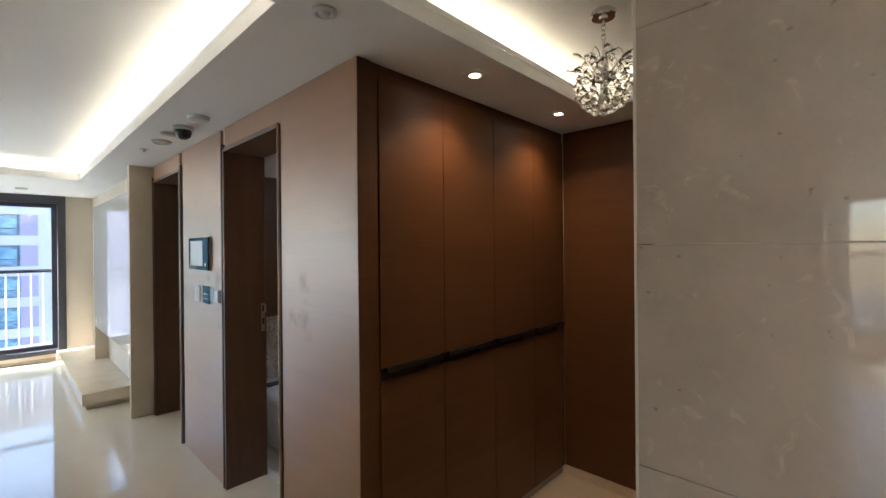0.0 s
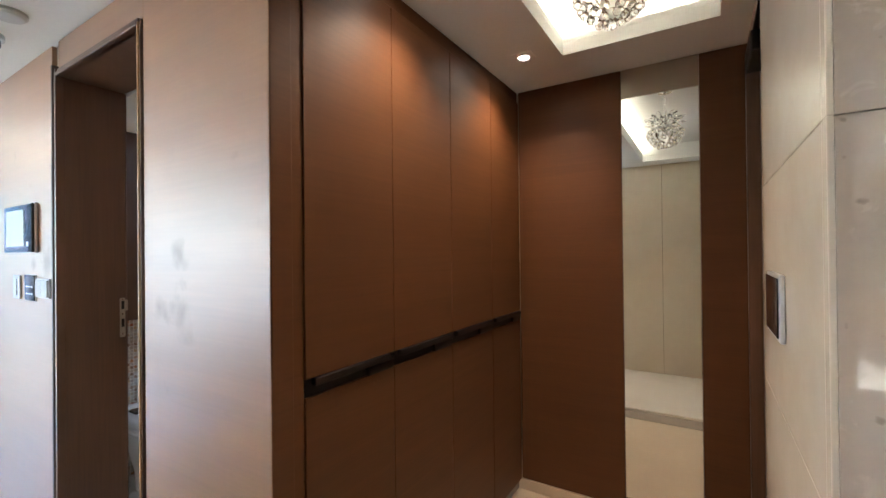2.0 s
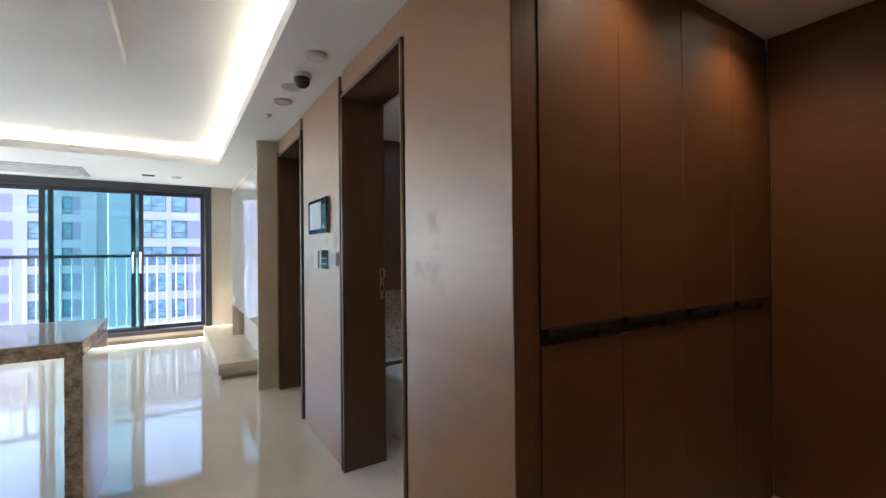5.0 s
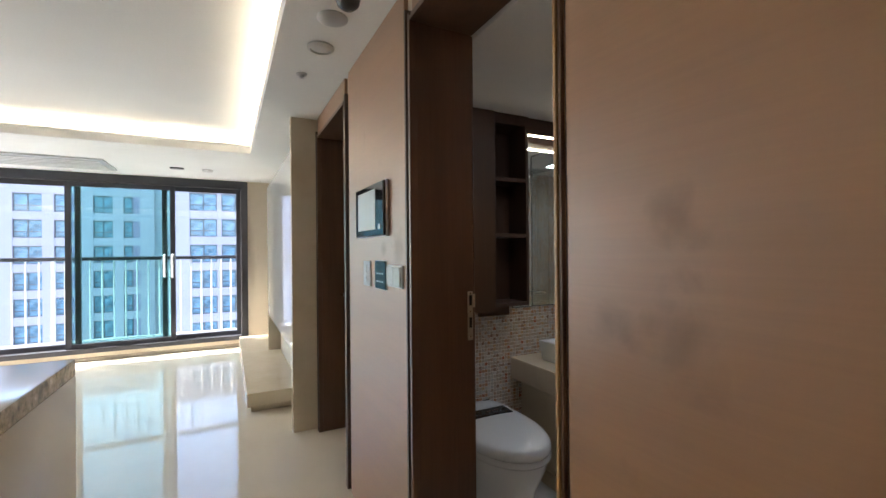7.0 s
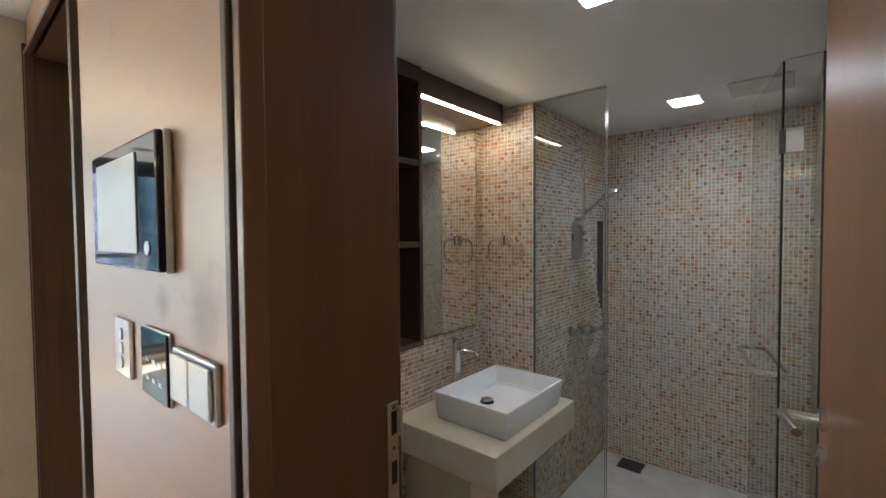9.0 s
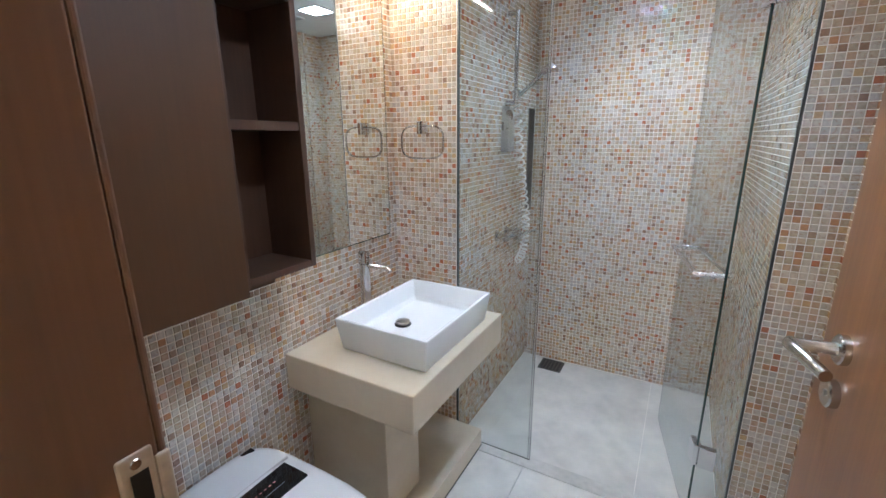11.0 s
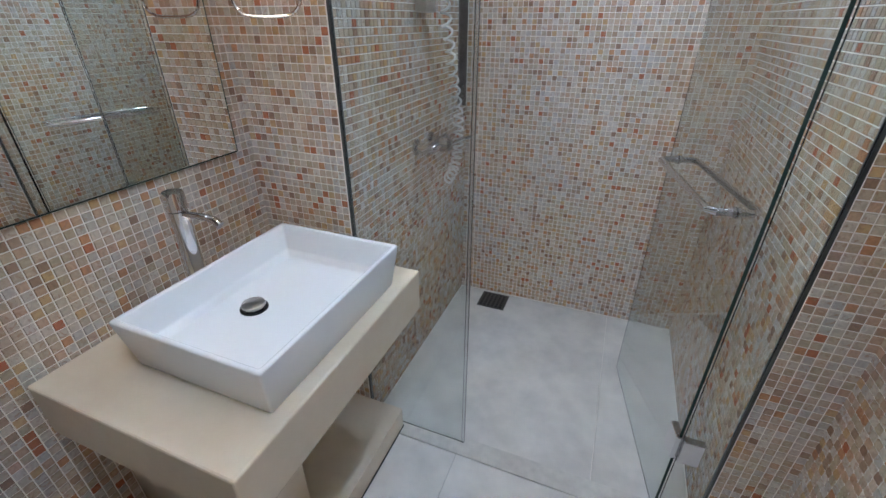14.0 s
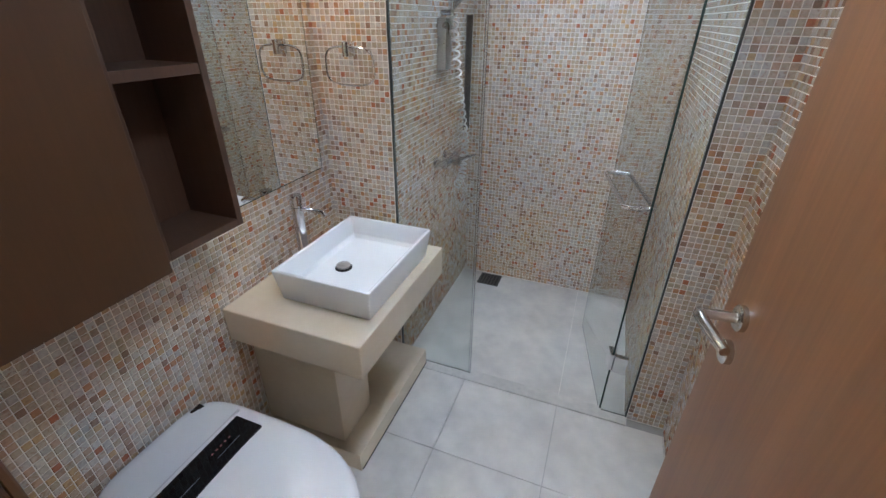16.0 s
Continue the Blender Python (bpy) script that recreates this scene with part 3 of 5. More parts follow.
# stone pier and low television bench
block("pier", m_cream, "cream stone pier at the end of the television wall", -4.62, -4.555, 0.86, 1.05, 0, CEIL, 0.002, "pier")
tv = thing("television_wall_panel", (-5.7, 0.9, 0.6), "glossy white television wall panel with an open niche below", "wall panel")
part("panel", rbox(-6.75, -4.625, 0.86, 0.90, 0.60, 2.12, 0.002), m_gloss, tv)
part("niche_side", rbox(-6.75, -6.71, 0.86, 0.998, 0.175, 0.597, 0.002), m_cream, tv)
part("panel_side", rbox(-6.75, -6.71, 0.902, 0.998, 0.6, 2.12, 0.002), m_gloss, tv)
outlet = thing("wall_outlet", (-6.5, 0.86, 0.69), "small white wall outlet plate", "outlet", "outlets")
part("plate", rbox(-6.54, -6.46, 0.853, 0.858, 0.65, 0.73, 0.002), m_plastic, outlet)
for x in (-6.52, -6.48):
    bm = bmesh.new()
    lathe(bm, [(0.0, 0), (0.014, 0), (0.014, 0.002), (0.0, 0.002)], mount((0, -1, 0), (x, 0.853, 0.69)), 14)
    part("socket", bm, m_silver, outlet)
bench = thing("television_bench", (-6.4, 0.78, 0), "low cream stone television bench with polished top", "bench")
part("top_slab", rbox(-7.78, -5.10, 0.565, 0.995, 0.055, 0.172, 0.004), m_cream, bench)
part("plinth", rbox(-7.70, -5.16, 0.60, 0.99, 0.0, 0.055, 0.002), m_cream, bench)

# ---- window wall ----
win = thing("window_1", (-8.03, -2.1, 0.1), "wide dark grey sliding balcony window", "window", kind="structure")


def sash(y0, y1, x, material, name="sash", z0=0.16, z1=2.25, w=0.06):
    f = part(name, rbox(x - 0.02, x + 0.02, y0, y0 + w, z0, z1, 0.004), m_frame, win)
    part("stile", rbox(x - 0.02, x + 0.02, y1 - w, y1, z0, z1, 0.004), m_frame, f)
    part("top_rail", rbox(x - 0.019, x + 0.019, y0 + w, y1 - w, z1 - w, z1, 0.003), m_frame, f)
    part("bottom_rail", rbox(x - 0.019, x + 0.019, y0 + w, y1 - w, z0, z0 + w, 0.003), m_frame, f)
    if material:
        p = part("pane", rbox(x - 0.004, x + 0.004, y0 + w, y1 - w, z0 + w, z1 - w, 0), material, f)
        p.visible_shadow = False


part("head", rbox(-8.12, -7.94, -5.0, 0.69, 2.25, 2.357, 0.004), m_frame, win)
part("sill", rbox(-8.12, -7.94, -5.0, 0.69, 0.101, 0.16, 0.004), m_frame, win)
part("jamb", rbox(-8.12, -7.94, 0.60, 0.689, 0.16, 2.25, 0.004), m_frame, win)
sash(-0.36, 0.60, -8.07, m_winglass)
sash(-1.36, -0.20, -8.00, m_tint)
sash(-2.45, -1.22, -8.07, m_winglass)
sash(-3.6, -2.4, -8.00, m_winglass)
sash(-5.0, -3.55, -8.07, m_winglass)
for y, x in ((-0.235, -7.975), (-0.33, -8.04)):
    bm = bmesh.new()
    tube(bm, [(x, y, 1.02), (x + 0.035, y, 1.03), (x + 0.04, y, 1.1), (x + 0.04, y, 1.24), (x + 0.035, y, 1.31), (x, y, 1.32)], 0.013)
    part("pull_handle", bm, m_plastic, win, "white pull handle", True)
# balcony rail outside
rail = thing("balcony_railing", (-8.5, -2.5, 0), "outdoor metal railing with white upright bars", "railing")
part("top_rail", rbox(-8.47, -8.42, -5.5, 0.66, 1.25, 1.30, 0.006), m_frame, rail)
for y in (-5.48, -3.5, -1.62, 0.62):
    part("post", rbox(-8.465, -8.425, y, y + 0.04, 0.09, 1.25, 0.003), m_rail, rail)
part("bottom_rail", rbox(-8.46, -8.43, -5.5, 0.66, 0.16, 0.19, 0.004), m_rail, rail)
first = None
for i in range(46):
    y = 0.6 - i * 0.13
    if first is None:
        bm = bmesh.new()
        tube(bm, [(-8.445, 0, 0.19), (-8.445, 0, 1.25)], 0.009, 8)
        first = part("bar", bm, m_rail, rail, "", True)
        first.location.y = y
    else:
        ob = new("bar", first.data)
        ob.parent, ob.matrix_parent_inverse = rail, first.matrix_parent_inverse
        ob.location.y = y
block("balcony_slab", m_facade, "concrete balcony ledge outside the window", -8.62, -8.16, -5.6, 1.0, -0.3, 0.09, 0, "slab")

# ---- far buildings and ground ----
block("ground", m_ground, "grey city ground far below", -400, 400, -400, 400, -32, -31)


def tower(x, y0, y1, z0, z1, bays, label, mauve):
    """A block of flats with a facade towards +x: bays are (start, end) pairs along y."""
    th = thing("apartment_building", (x - 5, (y0 + y1) / 2, z0), label, "building", "towers")
    storey = 2.85
    n = int((z1 - z0) / storey)
    bm = bmesh.new()
    marks = [y0]
    for a, b in bays:
        marks += [a, b]
    marks.append(y1)
    for a, b in zip(marks[::2], marks[1::2]):
        box(bm, x - 9, x, a, b, z0, z1)
    bmesh.ops.recalc_face_normals(bm, faces=bm.faces)
    part("wall", bm, m_facade, th)
    bm = bmesh.new()
    for s in range(n + 1):
        for a, b in bays:
            box(bm, x - 9, x - 0.02, a, b, z0 + s * storey - 0.6, z0 + s * storey + 0.3)
    bmesh.ops.recalc_face_normals(bm, faces=bm.faces)
    part("spandrel", bm, m_facade, th)
    part("roof", rbox(x - 9.2, x + 0.2, y0 - 0.1, y1 + 0.1, z1, z1 + 0.8, 0.05), m_facade, th)
    meshes = {}
    for s in range(n):
        zc = z0 + s * storey
        if not -12 < zc < 14:
            continue
        for j, (a, b) in enumerate(bays):
            w = b - a
            if w not in meshes:
                bf, bg = bmesh.new(), bmesh.new()
                for u in (0.03, w * 0.5, w - 0.03):
                    box(bf, -0.32, -0.22, u - 0.04, u + 0.04, 0.3, 2.25)
                for v in (0.34, 0.95, 2.21):
                    box(bf, -0.325, -0.225, 0, w, v - 0.04, v + 0.04)
                box(bg, -0.4, -0.3, 0, w, 0.3, 2.25)
                for q in (bf, bg):
                    bmesh.ops.recalc_face_normals(q, faces=q.faces)
                win_f = part("window", bf, m_farframe, th)
                win_g = part("pane", bg, m_farglass, win_f)
                meshes[w] = (win_f, win_g, None)
                win_f.location = (x, a, zc)
                if mauve and j % 2:
                    bp = bmesh.new()
                    box(bp, -0.28, -0.03, w * 0.56, w, 0.3, 2.25)
                    bmesh.ops.recalc_face_normals(bp, faces=bp.faces)
                    meshes[w] = (win_f, win_g, part("shutter", bp, m_facade2, win_f))
            else:
                fo, go, po = meshes[w]
                wf, wg = new("window", fo.data), new("pane", go.data)
                wf.parent, wf.matrix_parent_inverse, wf.location = th, fo.matrix_parent_inverse, (x, a, zc)
                wg.parent = wf
                if po:
                    wp = new("shutter", po.data)
                    wp.parent = wf
    return th


tower(-55, -5.6, 24, -31.45, 14.15, [(-3.3, -0.66), (-0.2, 2.5), (3.6, 5.2), (6.1, 8.7), (9.2, 11.9), (13.5, 16.1), (16.6, 19.3)], "white apartment tower with glazed balconies and mauve panels", True)
tower(-62, -21, -7.4, -31.45, 14.15, [(-20, -17.6), (-16.6, -14.3), (-13.2, -11.4), (-10.4, -8.8)], "pale apartment tower with dark window bands", True)

# ---- entrance ----
cab = thing("shoe_cabinet", (-1.45, 1.9, 0), "tall built-in walnut shoe cabinet with a black handle rail", "cabinet")
part("carcass", rbox(-1.755, -1.225, 1.07, 2.765, -0.02, CEIL - 0.004, 0), m_wood, cab)
part("corner_stile", rbox(-1.205, -1.18, WALLY + 0.002, 1.115, -0.02, CEIL - 0.004, 0.002), m_wood, cab)
part("side_stile", rbox(-1.222, -1.186, 1.1158, 1.1548, -0.02, CEIL - 0.004, 0.002), m_wood, cab)
part("top_rail", rbox(-1.222, -1.188, 1.156, 2.765, 2.295, CEIL - 0.004, 0.002), m_wood, cab)
part("plinth", rbox(-1.224, -1.196, 1.156, 2.765, -0.02, 0.032, 0.002), m_riser, cab)
part("handle_rail", rbox(-1.224, -1.189, 1.1575, 2.765, 0.988, 1.049, 0), m_black, cab, "black recessed handle rail")
edges = [1.154, 1.553, 1.965, 2.38, 2.766]
for i, (a, b) in enumerate(zip(edges, edges[1:])):
    up = part("upper_door", rbox(-1.222, -1.18, a + 0.0014, b - 0.0014, 1.045, 2.292, 0.0025), m_wood, cab)
    part("lower_door", rbox(-1.222, -1.18, a + 0.0014, b - 0.0014, 0.035, 0.992, 0.0025), m_wood, cab)
    h = part("handle", rbox(-1.205, -1.170, a + 0.03, b - 0.012, 1.022, 1.044, 0.003), m_handle, up, "dark metal grip")
    part("grip_block", rbox(-1.200, -1.174, a + 0.26, b - 0.012, 0.992, 1.021, 0.002), m_handle, up)
wp = thing("entry_wall_panel", (-0.6, 2.78, 0), "walnut panelled end wall of the entrance", "wall panel")
part("panel", rbox(-1.179, -0.602, 2.768, 2.798, 0.037, CEIL - 0.004, 0.0015), m_wood, wp)
part("panel", rbox(-0.243, 0.02, 2.768, 2.798, 0.037, CEIL - 0.004, 0.0015), m_wood, wp)
part("lower_panel", rbox(-0.60, -0.245, 2.768, 2.798, 0.037, 0.088, 0.0015), m_wood, wp)
part("upper_panel", rbox(-0.60, -0.245, 2.768, 2.798, 2.204, CEIL - 0.004, 0.0015), plain("bronze_glass", (0.40, 0.34, 0.26), 0.3, 0.2), wp, "glossy bronze glass strip")
mir = thing("entry_mirror", (-0.42, 2.775, 0.09), "tall narrow wall mirror set into walnut panels", "mirror")
part("mirror_glass", rbox(-0.60, -0.245, 2.772, 2.80, 0.09, 2.202, 0.001), m_mirror, mir)
block("baseboard_entry", m_entry, "beige stone skirting of the entrance", -1.195, -0.045, 2.755, 2.80, -0.03, 0.036, 0.002, "baseboard")

# stone-clad pier: slabs with fine joints
JOINTS = [-0.02, 0.55, 1.059, 1.568, 2.066, 2.359]
clad = thing("stone_cladding", (0.6, 1.06, 0), "polished beige fossil limestone wall cladding", "wall cladding", kind="structure")
for a, b in zip(JOINTS, JOINTS[1:]):
    for x0, x1 in ((-0.0815, 0.78), (0.78, 2.1)):
        part("slab", rbox(x0 + 0.0008, x1 - 0.0008, 1.05, 1.074, a + 0.0008, b - 0.0008, 0.0008, 1), m_marble, clad)
    part("corner_bead", rbox(-0.0888, -0.0809, 1.0502, 1.0755, a, b, 0.0015, 2), m_cream, clad)
for a, b in ((-0.02, 1.06), (1.06, 1.568), (1.568, 2.359)):
    for y0, y1 in ((1.075, 1.775),):
        part("slab", rbox(-0.089, -0.052, y0 + 0.0006, y1 - 0.0006, a + 0.001, b - 0.001, 0.0008, 1), m_cream, clad)
door = thing("entrance_door", (0.0, 2.27, 0), "dark brown steel entrance door, closed", "door")
part("leaf", rbox(-0.01, 0.03, 1.83, 2.72, -0.015, 2.25, 0.003), m_jamb, door)
part("frame_post", rbox(-0.06, 0.05, 1.777, 1.828, -0.02, 2.30, 0.003), m_jamb, door)
part("frame_post", rbox(-0.06, 0.05, 2.722, 2.766, -0.02, 2.30, 0.003), m_jamb, door)
part("frame_head", rbox(-0.06, 0.05, 1.828, 2.722, 2.252, 2.30, 0.003), m_jamb, door)
closer = part("door_closer", rbox(-0.072, -0.012, 2.30, 2.55, 2.14, 2.22, 0.006), m_black, door, "dark door closer box")
part("closer_arm", rbox(-0.065, -0.05, 2.05, 2.45, 2.222, 2.236, 0.002), m_black, closer)
sw = thing("wall_switch", (-0.09, 1.5, 1.28), "slim silver and dark switch plate on pale stone", "switch")
part("plate", rbox(-0.098, -0.0895, 1.40, 1.60, 1.215, 1.35, 0.002), m_silver, sw)
part("touch_panel", rbox(-0.101, -0.0982, 1.415, 1.60, 1.222, 1.343, 0.001), m_blackgl, sw)


def downlight(x, y):
    th = thing("recessed_downlight", (x, y, CEIL), "small round recessed downlight, lit warm", "downlight", "entry downlights")
    bm = bmesh.new()
    lathe(bm, [(0.0225, -0.0005), (0.034, 0.0), (0.036, -0.004), (0.031, -0.007), (0.025, -0.004), (0.0225, -0.0005)], pose(x, y, CEIL - 0.0035), 28)
    part("trim_ring", bm, m_offwhite, th, "", True)
    part("plate", rbox(x - 0.05, x + 0.05, y - 0.05, y + 0.05, CEIL - 0.003, CEIL - 0.0006, 0.001), m_white, th, "square white mounting plate")
    bm = bmesh.new()
    lathe(bm, [(0.0, -0.001), (0.021, -0.001), (0.021, -0.003), (0.0, -0.003)], pose(x, y, CEIL - 0.0032), 20)
    part("lens", bm, m_spot, th)
    lamp = new("downlight_beam", bpy.data.lights.new("downlight_beam", 'SPOT'))
    lamp.data.energy, lamp.data.spot_size, lamp.data.spot_blend, lamp.data.shadow_soft_size = DOWN_W, radians(128), 0.85, 0.03
    lamp.data.color = (1, 0.72, 0.45)
    lamp.matrix_world = look((x, y, CEIL - 0.016), (x, y, 0))


DOWN_W = 3.0
downlight(-0.965, 1.545)
downlight(-0.975, 2.335)


def chandelier(x, y):
    rng = random.Random(4)
    th = thing("crystal_chandelier", (x, y, 2.5), "small chrome chandelier with clear crystal drops", "chandelier")
    bm = bmesh.new()
    lathe(bm, [(0.0, 0.0), (0.046, 0.0), (0.051, -0.006), (0.051, -0.022), (0.046, -0.027), (0.020, -0.024), (0.016, -0.034), (0.0, -0.036)], pose(x, y, 2.545), 32)
    part("canopy", bm, m_chrome, th, "", True)
    bm = bmesh.new()
    lathe(bm, [(0.0, 0.0), (0.006, 0.0), (0.007, -0.05), (0.010, -0.06), (0.007, -0.07), (0.007, -0.16), (0.0, -0.16)], pose(x, y, 2.43), 14)
    part("stem", bm, m_chrome, th, "", True)
    for i in range(4):
        bm = bmesh.new()
        tube(bm, [(x + (0.009 * math.cos(a) if i % 2 else 0), y + (0 if i % 2 else 0.009 * math.cos(a)), 2.497 - i * 0.02 + 0.015 * math.sin(a)) for a in [2 * math.pi * k / 12 for k in range(12)]], 0.0022, 6, True)
        part("chain_link", bm, m_chrome, th, "", True)
    bm = bmesh.new()
    lathe(bm, [(0.0, 0.05), (0.013, 0.046), (0.016, 0.03), (0.012, 0.02), (0.034, 0.012), (0.048, 0.0), (0.05, -0.014), (0.03, -0.02), (0.016, -0.03), (0.016, -0.06), (0.0, -0.062)], pose(x, y, 2.275), 28)
    part("hub", bm, m_chrome, th, "", True)
    bm = bmesh.new()
    lathe(bm, [(0.0, 0.05), (0.013, 0.05), (0.014, 0.02), (0.022, 0.0), (0.026, -0.02), (0.02, -0.04), (0.0, -0.05)], pose(x, y, 2.185), 20)
    part("bulb", bm, glass("frosted_bulb", (0.96, 0.94, 0.90), 0.35), th, "frosted white bulb, unlit", True)
    bead = bmesh.new()
    lathe(bead, [(0.0, 0.020), (0.004, 0.016), (0.0092, 0.0095), (0.0145, 0.002), (0.0150, -0.003), (0.0122, -0.0095), (0.007, -0.0138), (0.0, -0.0152)], Matrix.Identity(4), 14)
    first = part("crystal_bead", bead, m_crystal, th, "clear crystal ball", True)
    leaf = bmesh.new()
    lathe(leaf, [(0.0, 0.0), (0.007, 0.008), (0.0125, 0.024), (0.010, 0.038), (0.0, 0.052)], Matrix.Diagonal((1, 0.55, 1, 1)), 6)
    firstleaf = part("crystal_leaf", leaf, m_crystal, th, "clear faceted crystal leaf")

    def copy_of(o, m):
        c = new(o.name.split(".")[0], o.data)
        c.parent, c.matrix_parent_inverse = th, o.matrix_parent_inverse
        c.matrix_basis = m
        return c
    used = [False, False]

    def put(i, o, m):
        if used[i]:
            copy_of(o, m)
        else:
            o.matrix_basis, used[i] = m, True
    def arm(pts):
        bm = bmesh.new()
        tube(bm, pts, 0.0022, 6)
        part("arm", bm, m_chrome, th, "", True)
    # upper hooks that curl over, a drop on each
    for i in range(6):
        a = 2 * math.pi * i / 6 + 0.3
        pts = [(x + math.cos(a) * r, y + math.sin(a) * r, z) for r, z in ((0.012, 2.30), (0.02, 2.345), (0.036, 2.375), (0.056, 2.385), (0.070, 2.372), (0.075, 2.355))]
        arm(pts)
        put(1, firstleaf, mount((0, 0, -1), Vector(pts[-1]) + Vector((0, 0, -0.002))))
        put(0, first, Matrix.Translation((x + 0.045 * math.cos(a + 0.5), y + 0.045 * math.sin(a + 0.5), 2.325)))
    # leaf crystals on arms that spread outwards
    for i in range(12):
        a = 2 * math.pi * i / 12 + rng.uniform(-0.1, 0.1)
        r = 0.098 + rng.uniform(-0.012, 0.012)
        rise = 0.032 if i % 2 else 0.062
        pts = [(x + math.cos(a) * (0.03 + (r - 0.03) * q), y + math.sin(a) * (0.03 + (r - 0.03) * q), 2.272 + math.sin(q * math.pi * 0.5) * rise) for q in (0, 0.25, 0.5, 0.75, 1)]
        arm(pts)
        tip = Vector(pts[-1])
        put(1, firstleaf, mount((math.cos(a), math.sin(a), 0.25), tip))
        put(1, firstleaf, mount((math.cos(a + 0.9), math.sin(a + 0.9), 0.1), Vector(pts[3])))
        put(0, first, Matrix.Translation(tip + Vector((-0.01 * math.cos(a), -0.01 * math.sin(a), -0.028))))
    # basket of hanging balls
    for ring, (r, z, n) in enumerate(((0.112, 2.232, 14), (0.106, 2.205, 14), (0.088, 2.178, 12), (0.066, 2.155, 9), (0.040, 2.138, 6), (0.0, 2.127, 1))):
        for i in range(n):
            a = 2 * math.pi * (i + ring * 0.5) / n
            put(0, first, Matrix.Translation((x + r * math.cos(a), y + r * math.sin(a), z + rng.uniform(-0.006, 0.006))))
    for r, z in ((0.112, 2.250), (0.088, 2.194), (0.040, 2.153)):
        bm = bmesh.new()
        tube(bm, [(x + r * math.cos(2 * math.pi * k / 28), y + r * math.sin(2 * math.pi * k / 28), z) for k in range(28)], 0.0016, 6, True)
        part("bead_ring", bm, m_chrome, th, "", True)
    for i in range(6):
        a = 2 * math.pi * i / 6
        arm([(x + math.cos(a) * r, y + math.sin(a) * r, z) for r, z in ((0.046, 2.272), (0.085, 2.268), (0.112, 2.250), (0.088, 2.194), (0.040, 2.153))])


chandelier(-0.465, 1.78)


def detector(name, x, y, prof, material, label, category):
    th = thing(name, (x, y, CEIL), label, category)
    bm = bmesh.new()
    lathe(bm, prof, pose(x, y, CEIL - 0.0005), 32)
    part("body", bm, material, th, "", True)
    return th


detector("smoke_detector", -2.535, 0.857, [(0.0, 0), (0.06, 0), (0.06, -0.012), (0.05, -0.022), (0.0, -0.026)], m_offwhite, "round white ceiling detector", "detector")
cctv = detector("dome_camera", -2.83, 0.853, [(0.0, 0), (0.06, 0), (0.06, -0.02), (0.052, -0.024), (0.0, -0.024)], m_silver, "grey ceiling dome camera with dark lens cover", "camera")
bm = bmesh.new()
lathe(bm, [(0.047, -0.024), (0.048, -0.042), (0.041, -0.064), (0.023, -0.078), (0.0, -0.082)], pose(-2.83, 0.853, CEIL), 28)
part("dome", bm, plain("smoked_dome", (0.07, 0.07, 0.075), 0.12), cctv, "dark glossy dome", True)
sp = detector("ceiling_speaker", -3.06, 0.845, [(0.0, 0), (0.065, 0), (0.065, -0.006), (0.05, -0.012), (0.0, -0.012)], m_silver, "flat round grey ceiling speaker", "speaker")
vt = detector("ceiling_valve", -3.35, 0.85, [(0.0, 0), (0.065, 0), (0.065, -0.008), (0.05, -0.016), (0.046, -0.008), (0.036, -0.012), (0.0, -0.014)], m_offwhite, "round white ceiling valve", "vent")
detector("sprinkler", -3.72, 0.815, [(0.0, 0), (0.03, 0), (0.03, -0.004), (0.012, -0.008), (0.010, -0.02), (0.014, -0.022), (0.0, -0.024)], m_silver, "small recessed ceiling sprinkler", "sprinkler")
detector("presence_sensor", -0.99, 0.785, [(0.0, 0), (0.042, 0), (0.042, -0.008), (0.03, -0.014), (0.022, -0.006), (0.015, -0.018), (0.0, -0.022)], m_offwhite, "round white ceiling sensor", "sensor")
detector("smoke_detector", -7.17, 0.22, [(0.0, 0), (0.06, 0), (0.055, -0.02), (0.0, -0.024)], m_offwhite, "round white ceiling detector", "detector")
th = thing("ceiling_sensor", (-0.33, 2.12, 2.545), "flat round white sensor on the upper entry ceiling", "sensor")
bm = bmesh.new()
lathe(bm, [(0.0, 0), (0.05, 0), (0.05, -0.006), (0.03, -0.012), (0.012, -0.012), (0.010, -0.02), (0.0, -0.021)], pose(-0.33, 2.12, 2.5445), 28)
part("body", bm, m_offwhite, th, "", True)
th = thing("ceiling_sensor", (-7.15, -0.1, CEIL), "small dark rectangular ceiling sensor", "sensor")
part("body", rbox(-7.19, -7.11, -0.17, -0.03, CEIL - 0.014, CEIL - 0.0005, 0.003), m_frame, th)
ac = thing("air_conditioner", (-7.3, -1.6, CEIL), "long slim white ceiling air conditioner grille", "air conditioner")
part("frame", rbox(-7.55, -6.9, -2.6, -0.75, CEIL - 0.022, CEIL - 0.0005, 0.006), m_plastic, ac)
for i in range(6):
    x = -7.50 + i * 0.095
    part("slat", rbox(x, x + 0.055, -2.55, -0.80, CEIL - 0.030, CEIL - 0.0225, 0.003), m_offwhite, ac)

